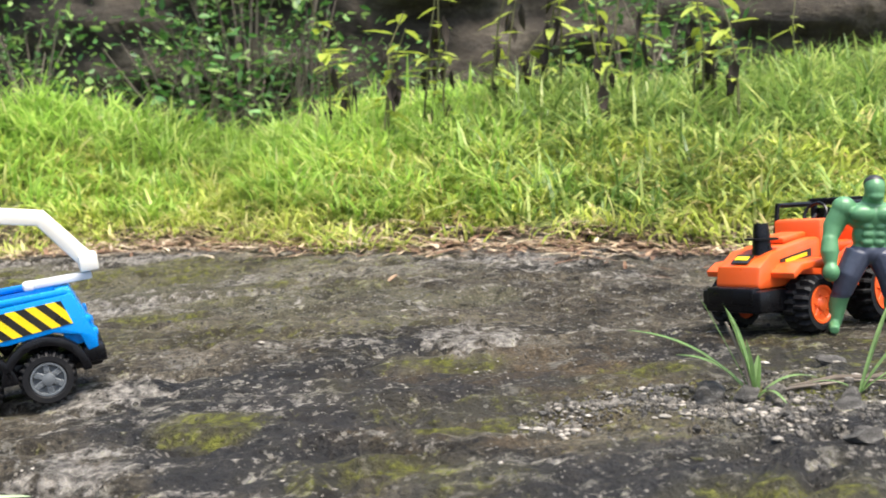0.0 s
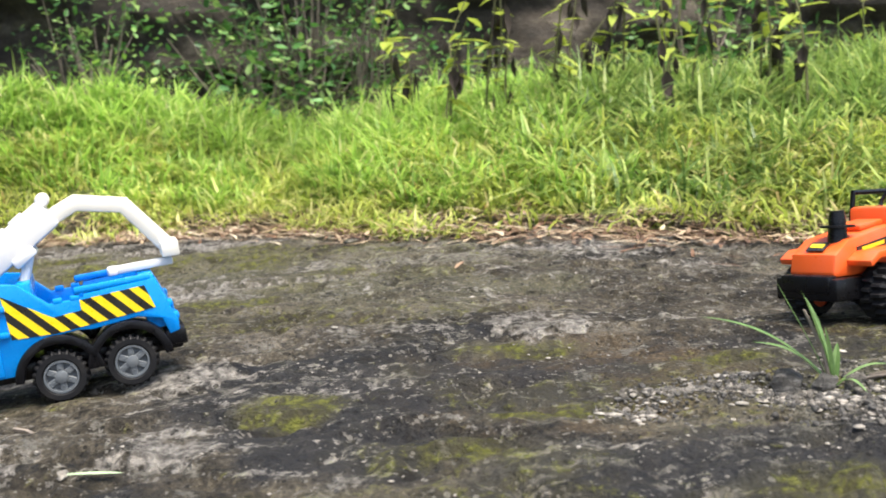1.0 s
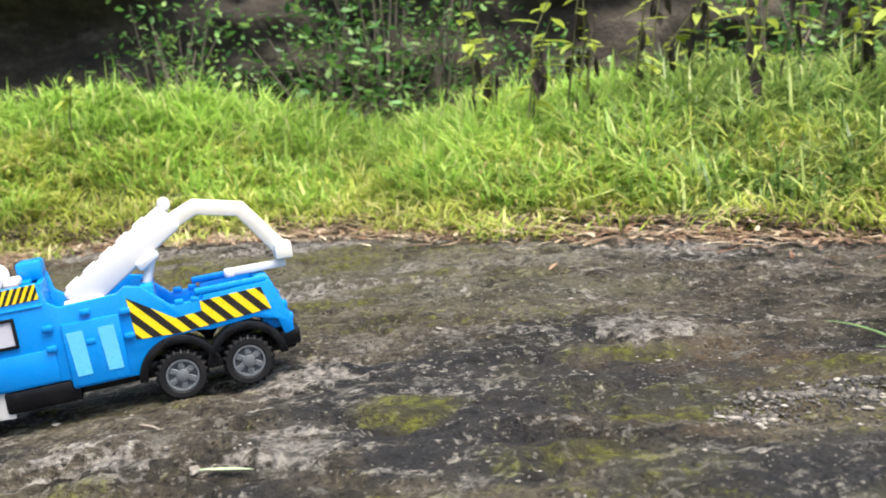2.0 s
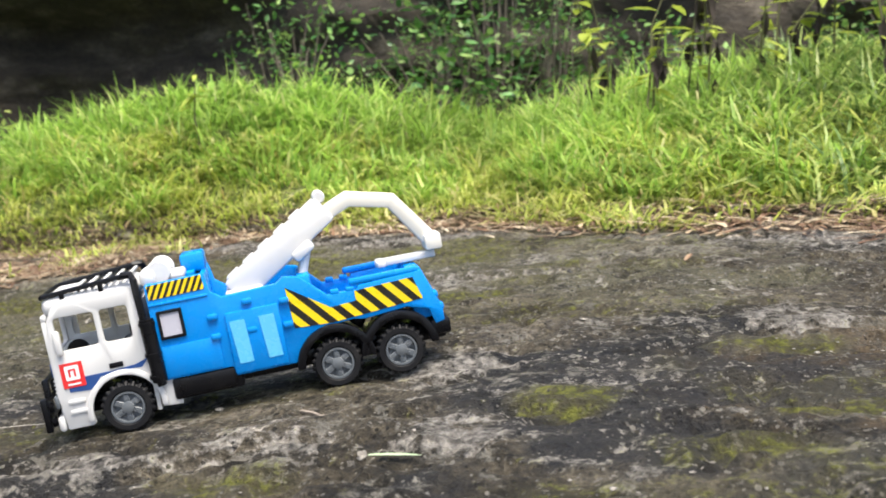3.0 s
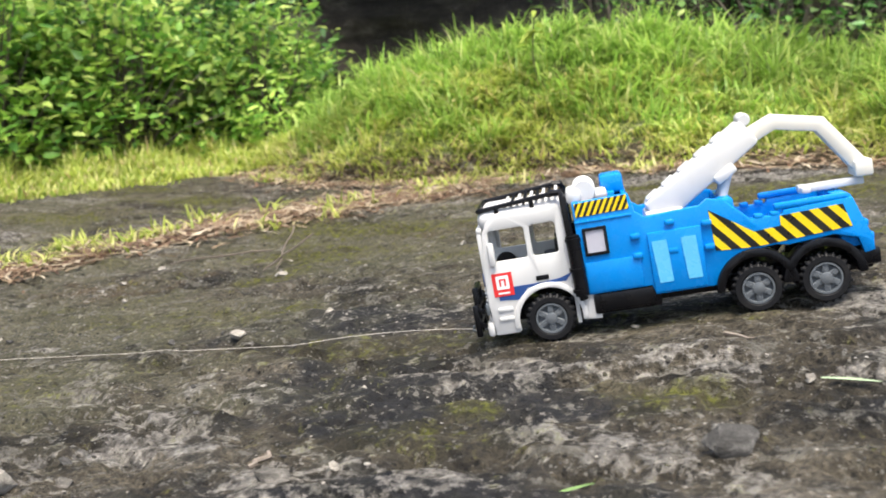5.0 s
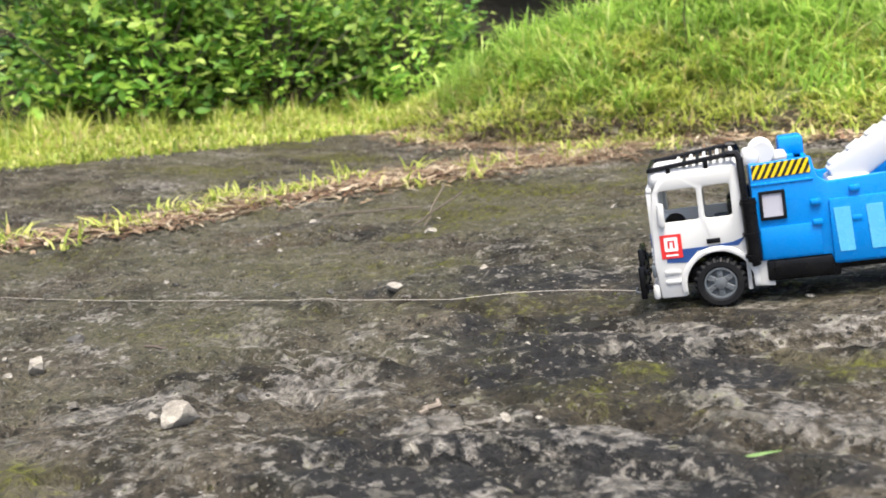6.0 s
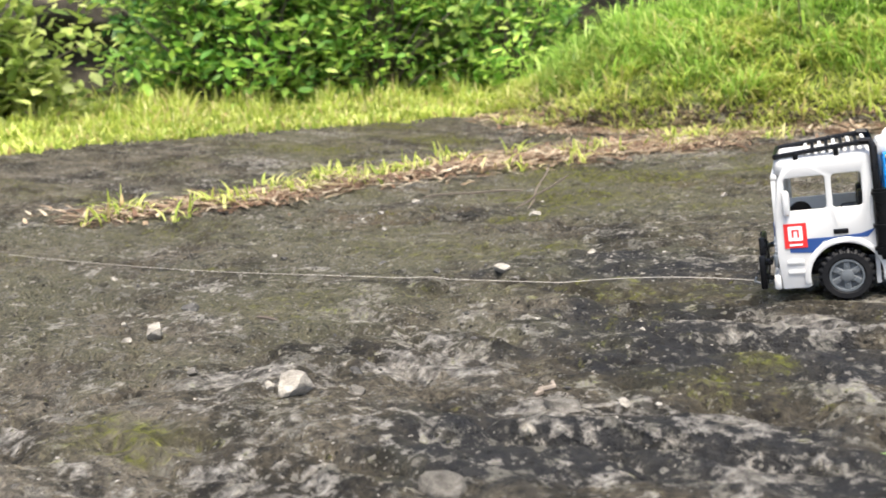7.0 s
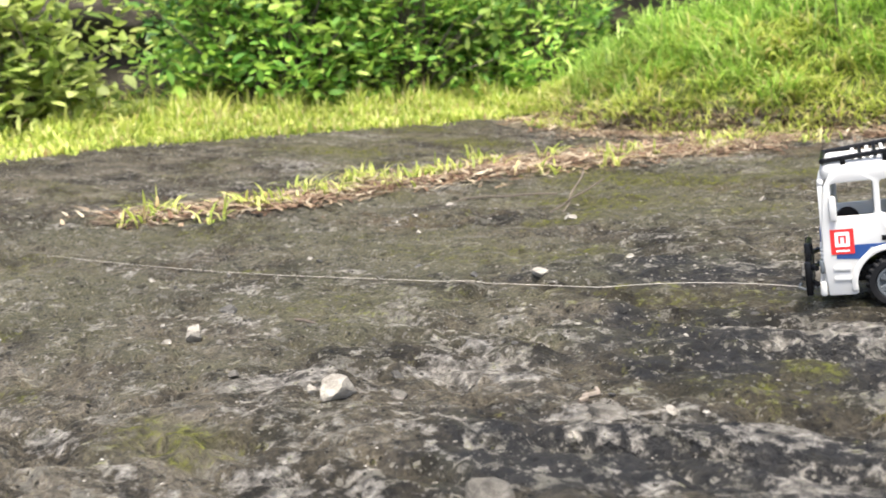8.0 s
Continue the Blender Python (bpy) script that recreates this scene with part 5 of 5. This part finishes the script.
def gravel():
    """Grit: a drift below the weed and a thin scatter over the slab."""
    bm = bmesh.new()
    bmesh.ops.create_icosphere(bm, subdivisions=1, radius=1.0)
    unit = np.array([v.co[:] for v in bm.verts])
    tri = np.array([[v.index for v in f.verts] for f in bm.faces])
    bm.free()
    sets = {"pale_chips": (STONE_PALE, 260, 120, 2600), "pale_grit": (STONE, 700, 400, 1500), "dark_grit": (STONE_DARK, 500, 600, 1800)}
    for name, (mat, a, b, c) in sets.items():
        s = rng.random(a)
        x1, y1 = 0.07 + 0.17 * s + rng.normal(0, 0.012, a), 0.655 + 0.045 * np.sin(s * 4) + rng.normal(0, 0.013, a)
        x2, y2 = rng.normal(0.24, 0.05, b), rng.normal(0.655, 0.035, b)
        x3, y3 = rng.uniform(-2.0, 0.6, c), rng.uniform(0.1, 1.7, c)
        x, y = np.concatenate([x1, x2, x3]), np.concatenate([y1, y2, y3])
        n = len(x)
        r = np.concatenate([rng.uniform(0.0008, 0.0018, a + b) * np.where(rng.random(a + b) < 0.15, 2.0, 1.0), rng.uniform(0.0005, 0.0014, c) * np.where(rng.random(c) < 0.05, 2.2, 1.0)])
        shape = unit[None] * rng.uniform(0.6, 1.2, (n, len(unit), 1)) * r[:, None, None] * rng.uniform(0.7, 1.2, (n, 1, 3))
        if name == "pale_chips":
            shape[:, :, 2] *= 0.4
            shape[:, :, :2] *= 1.6
        v = shape + np.stack([x, y, floor_z(x, y) + r * 0.35], 1)[:, None, :]
        t = (np.arange(n)[:, None, None] * len(unit) + tri).reshape(-1, 3)
        tagged(arrays(name, v.reshape(-1, 3), t, mat), "loose grit and tiny pebbles on the rock", "gravel", kind="stuff")


gravel()


def ribbon(points, width):
    """One arching grass leaf: a folded ribbon along points."""
    pts = [Vector(p) for p in points]
    n = len(pts)
    bm = bmesh.new()
    rows = []
    for i, p in enumerate(pts):
        way = (pts[min(i + 1, n - 1)] - pts[max(i - 1, 0)]).normalized()
        side = way.cross(Vector((0, 0, 1))).normalized()
        f = i / (n - 1)
        w = width * (math.sin(math.pi * (0.12 + 0.88 * f)) ** 0.7 if f < 1 else 0.02)
        up = side.cross(way)
        rows.append([bm.verts.new(p - side * w / 2 + up * w * 0.18), bm.verts.new(p), bm.verts.new(p + side * w / 2 + up * w * 0.18)])
    for a, b in zip(rows, rows[1:]):
        for k in (0, 1):
            bm.faces.new((a[k], a[k + 1], b[k + 1], b[k]))
    return bm


def arch(start, end, rise, n=10):
    a, b = Vector(start), Vector(end)
    return [a.lerp(b, f) + Vector((0, 0, rise * 4 * f * (1 - f) * (1 - 0.35 * f))) for f in [i / n for i in range(n + 1)]]


def ground_weed():
    x, y = 0.222, 0.680
    z = fz(x, y)
    root = tagged(new("grass_weed"), "small grass plant with long arching green leaves", "weed")
    root.matrix_world = Matrix.Translation((x, y, z))
    ends = [((-0.090, 0.02, 0.046), 0.016, 0.009), ((-0.052, 0.025, 0.026), 0.012, 0.008), ((-0.042, 0.01, 0.076), 0.002, 0.005), ((-0.026, 0.0, 0.070), 0.006, 0.008), ((-0.018, 0.02, 0.062), 0.012, 0.006), ((0.012, -0.03, 0.006), 0.010, 0.005), ((-0.010, -0.004, 0.045), 0.004, 0.007), ((0.004, 0.01, 0.030), 0.004, 0.008), ((0.05, 0.01, 0.012), 0.012, 0.005)]
    for k, (e, rise, w) in enumerate(ends):
        part("blade", ribbon(arch((0, 0, -0.002), e, rise), w * 0.72), WEED_BLADE, root)
    part("stalk", tube(bmesh.new(), [(0, 0, -0.004), (-0.010, 0, 0.03), (-0.022, 0.005, 0.055)], [0.0016, 0.0014, 0.0010], 6), TWIG, root)
    part("runner", tube(bmesh.new(), [(0, 0, 0.002), (0.03, 0.008, 0.006), (0.075, 0.012, 0.010), (0.13, 0.0, 0.012)], 0.0012, 6), TWIG, root, "brown creeping runner")
    root2 = tagged(new("grass_weed"), "small grass plant with pale leaves at the gravel's edge", "weed")
    root2.matrix_world = Matrix.Translation((0.292, 0.672, fz(0.292, 0.672)))
    for e, rise, w in [((0.05, 0.0, 0.055), 0.010, 0.009), ((0.03, 0.02, 0.07), 0.006, 0.007), ((0.07, -0.02, 0.030), 0.014, 0.008), ((-0.03, 0.01, 0.004), 0.006, 0.005), ((0.02, -0.03, 0.014), 0.01, 0.006)]:
        part("blade", ribbon(arch((0, 0, -0.002), e, rise), w * 0.5), WEED_BLADE, root2)


ground_weed()


def lying(name, label, category, x, y, turn, length, width, material):
    pts = [(x + math.cos(turn) * length * (f - 0.5), y + math.sin(turn) * length * (f - 0.5)) for f in [i / 8 for i in range(9)]]
    bm = ribbon([(px, py, fz(x, y) + 0.0045 + 0.0948 * (px - x)) for px, py in pts], width)
    ob = link_mesh(name, bm, material)
    tagged(ob, label, category)


lying("fallen_leaf", "fallen pale green grass leaf on the rock", "leaf", -0.272, 0.580, -0.12, 0.040, 0.0045, PALE_LEAF)
lying("fallen_leaf", "fallen yellow-green grass leaf on the rock", "leaf", -0.393, 0.395, 0.85, 0.030, 0.0035, WEED_BLADE)
lying("fallen_leaf", "dry straw-coloured leaf standing by a pale patch", "leaf", -0.07, 1.31, 1.4, 0.05, 0.008, DRY)


def twig(x, y, turn, length, r, label, lift=0.0):
    pts = []
    for i in range(6):
        f = i / 5 - 0.5
        px, py = x + math.cos(turn) * length * f + 0.003 * math.sin(i * 2.1), y + math.sin(turn) * length * f
        pts.append((px, py, fz(px, py) + r * 0.8 + lift * (f + 0.5)))
    tagged(link_mesh("twig", tube(bmesh.new(), pts, r, 6), TWIG), label, "twig", "twigs on the rock")


twig(-0.626, 0.390, 1.75, 0.030, 0.0020, "short broken piece of pale twig")
twig(-1.205, 1.12, 0.5, 0.09, 0.0016, "thin forked brown twig sticking up", 0.05)
twig(-1.22, 1.13, 1.6, 0.06, 0.0014, "thin forked brown twig sticking up", 0.06)
twig(-1.02, 0.44, 0.2, 0.035, 0.0018, "thin dark twig lying on the rock")
twig(-1.42, 1.17, 0.35, 0.22, 0.0020, "long reddish twig lying at the grass edge", 0.012)
twig(0.33, 0.70, 0.1, 0.16, 0.0022, "yellow-brown dry twig beside the weed", 0.004)
twig(-0.365, 0.685, 2.5, 0.05, 0.0018, "thin brown twig lying on the rock")
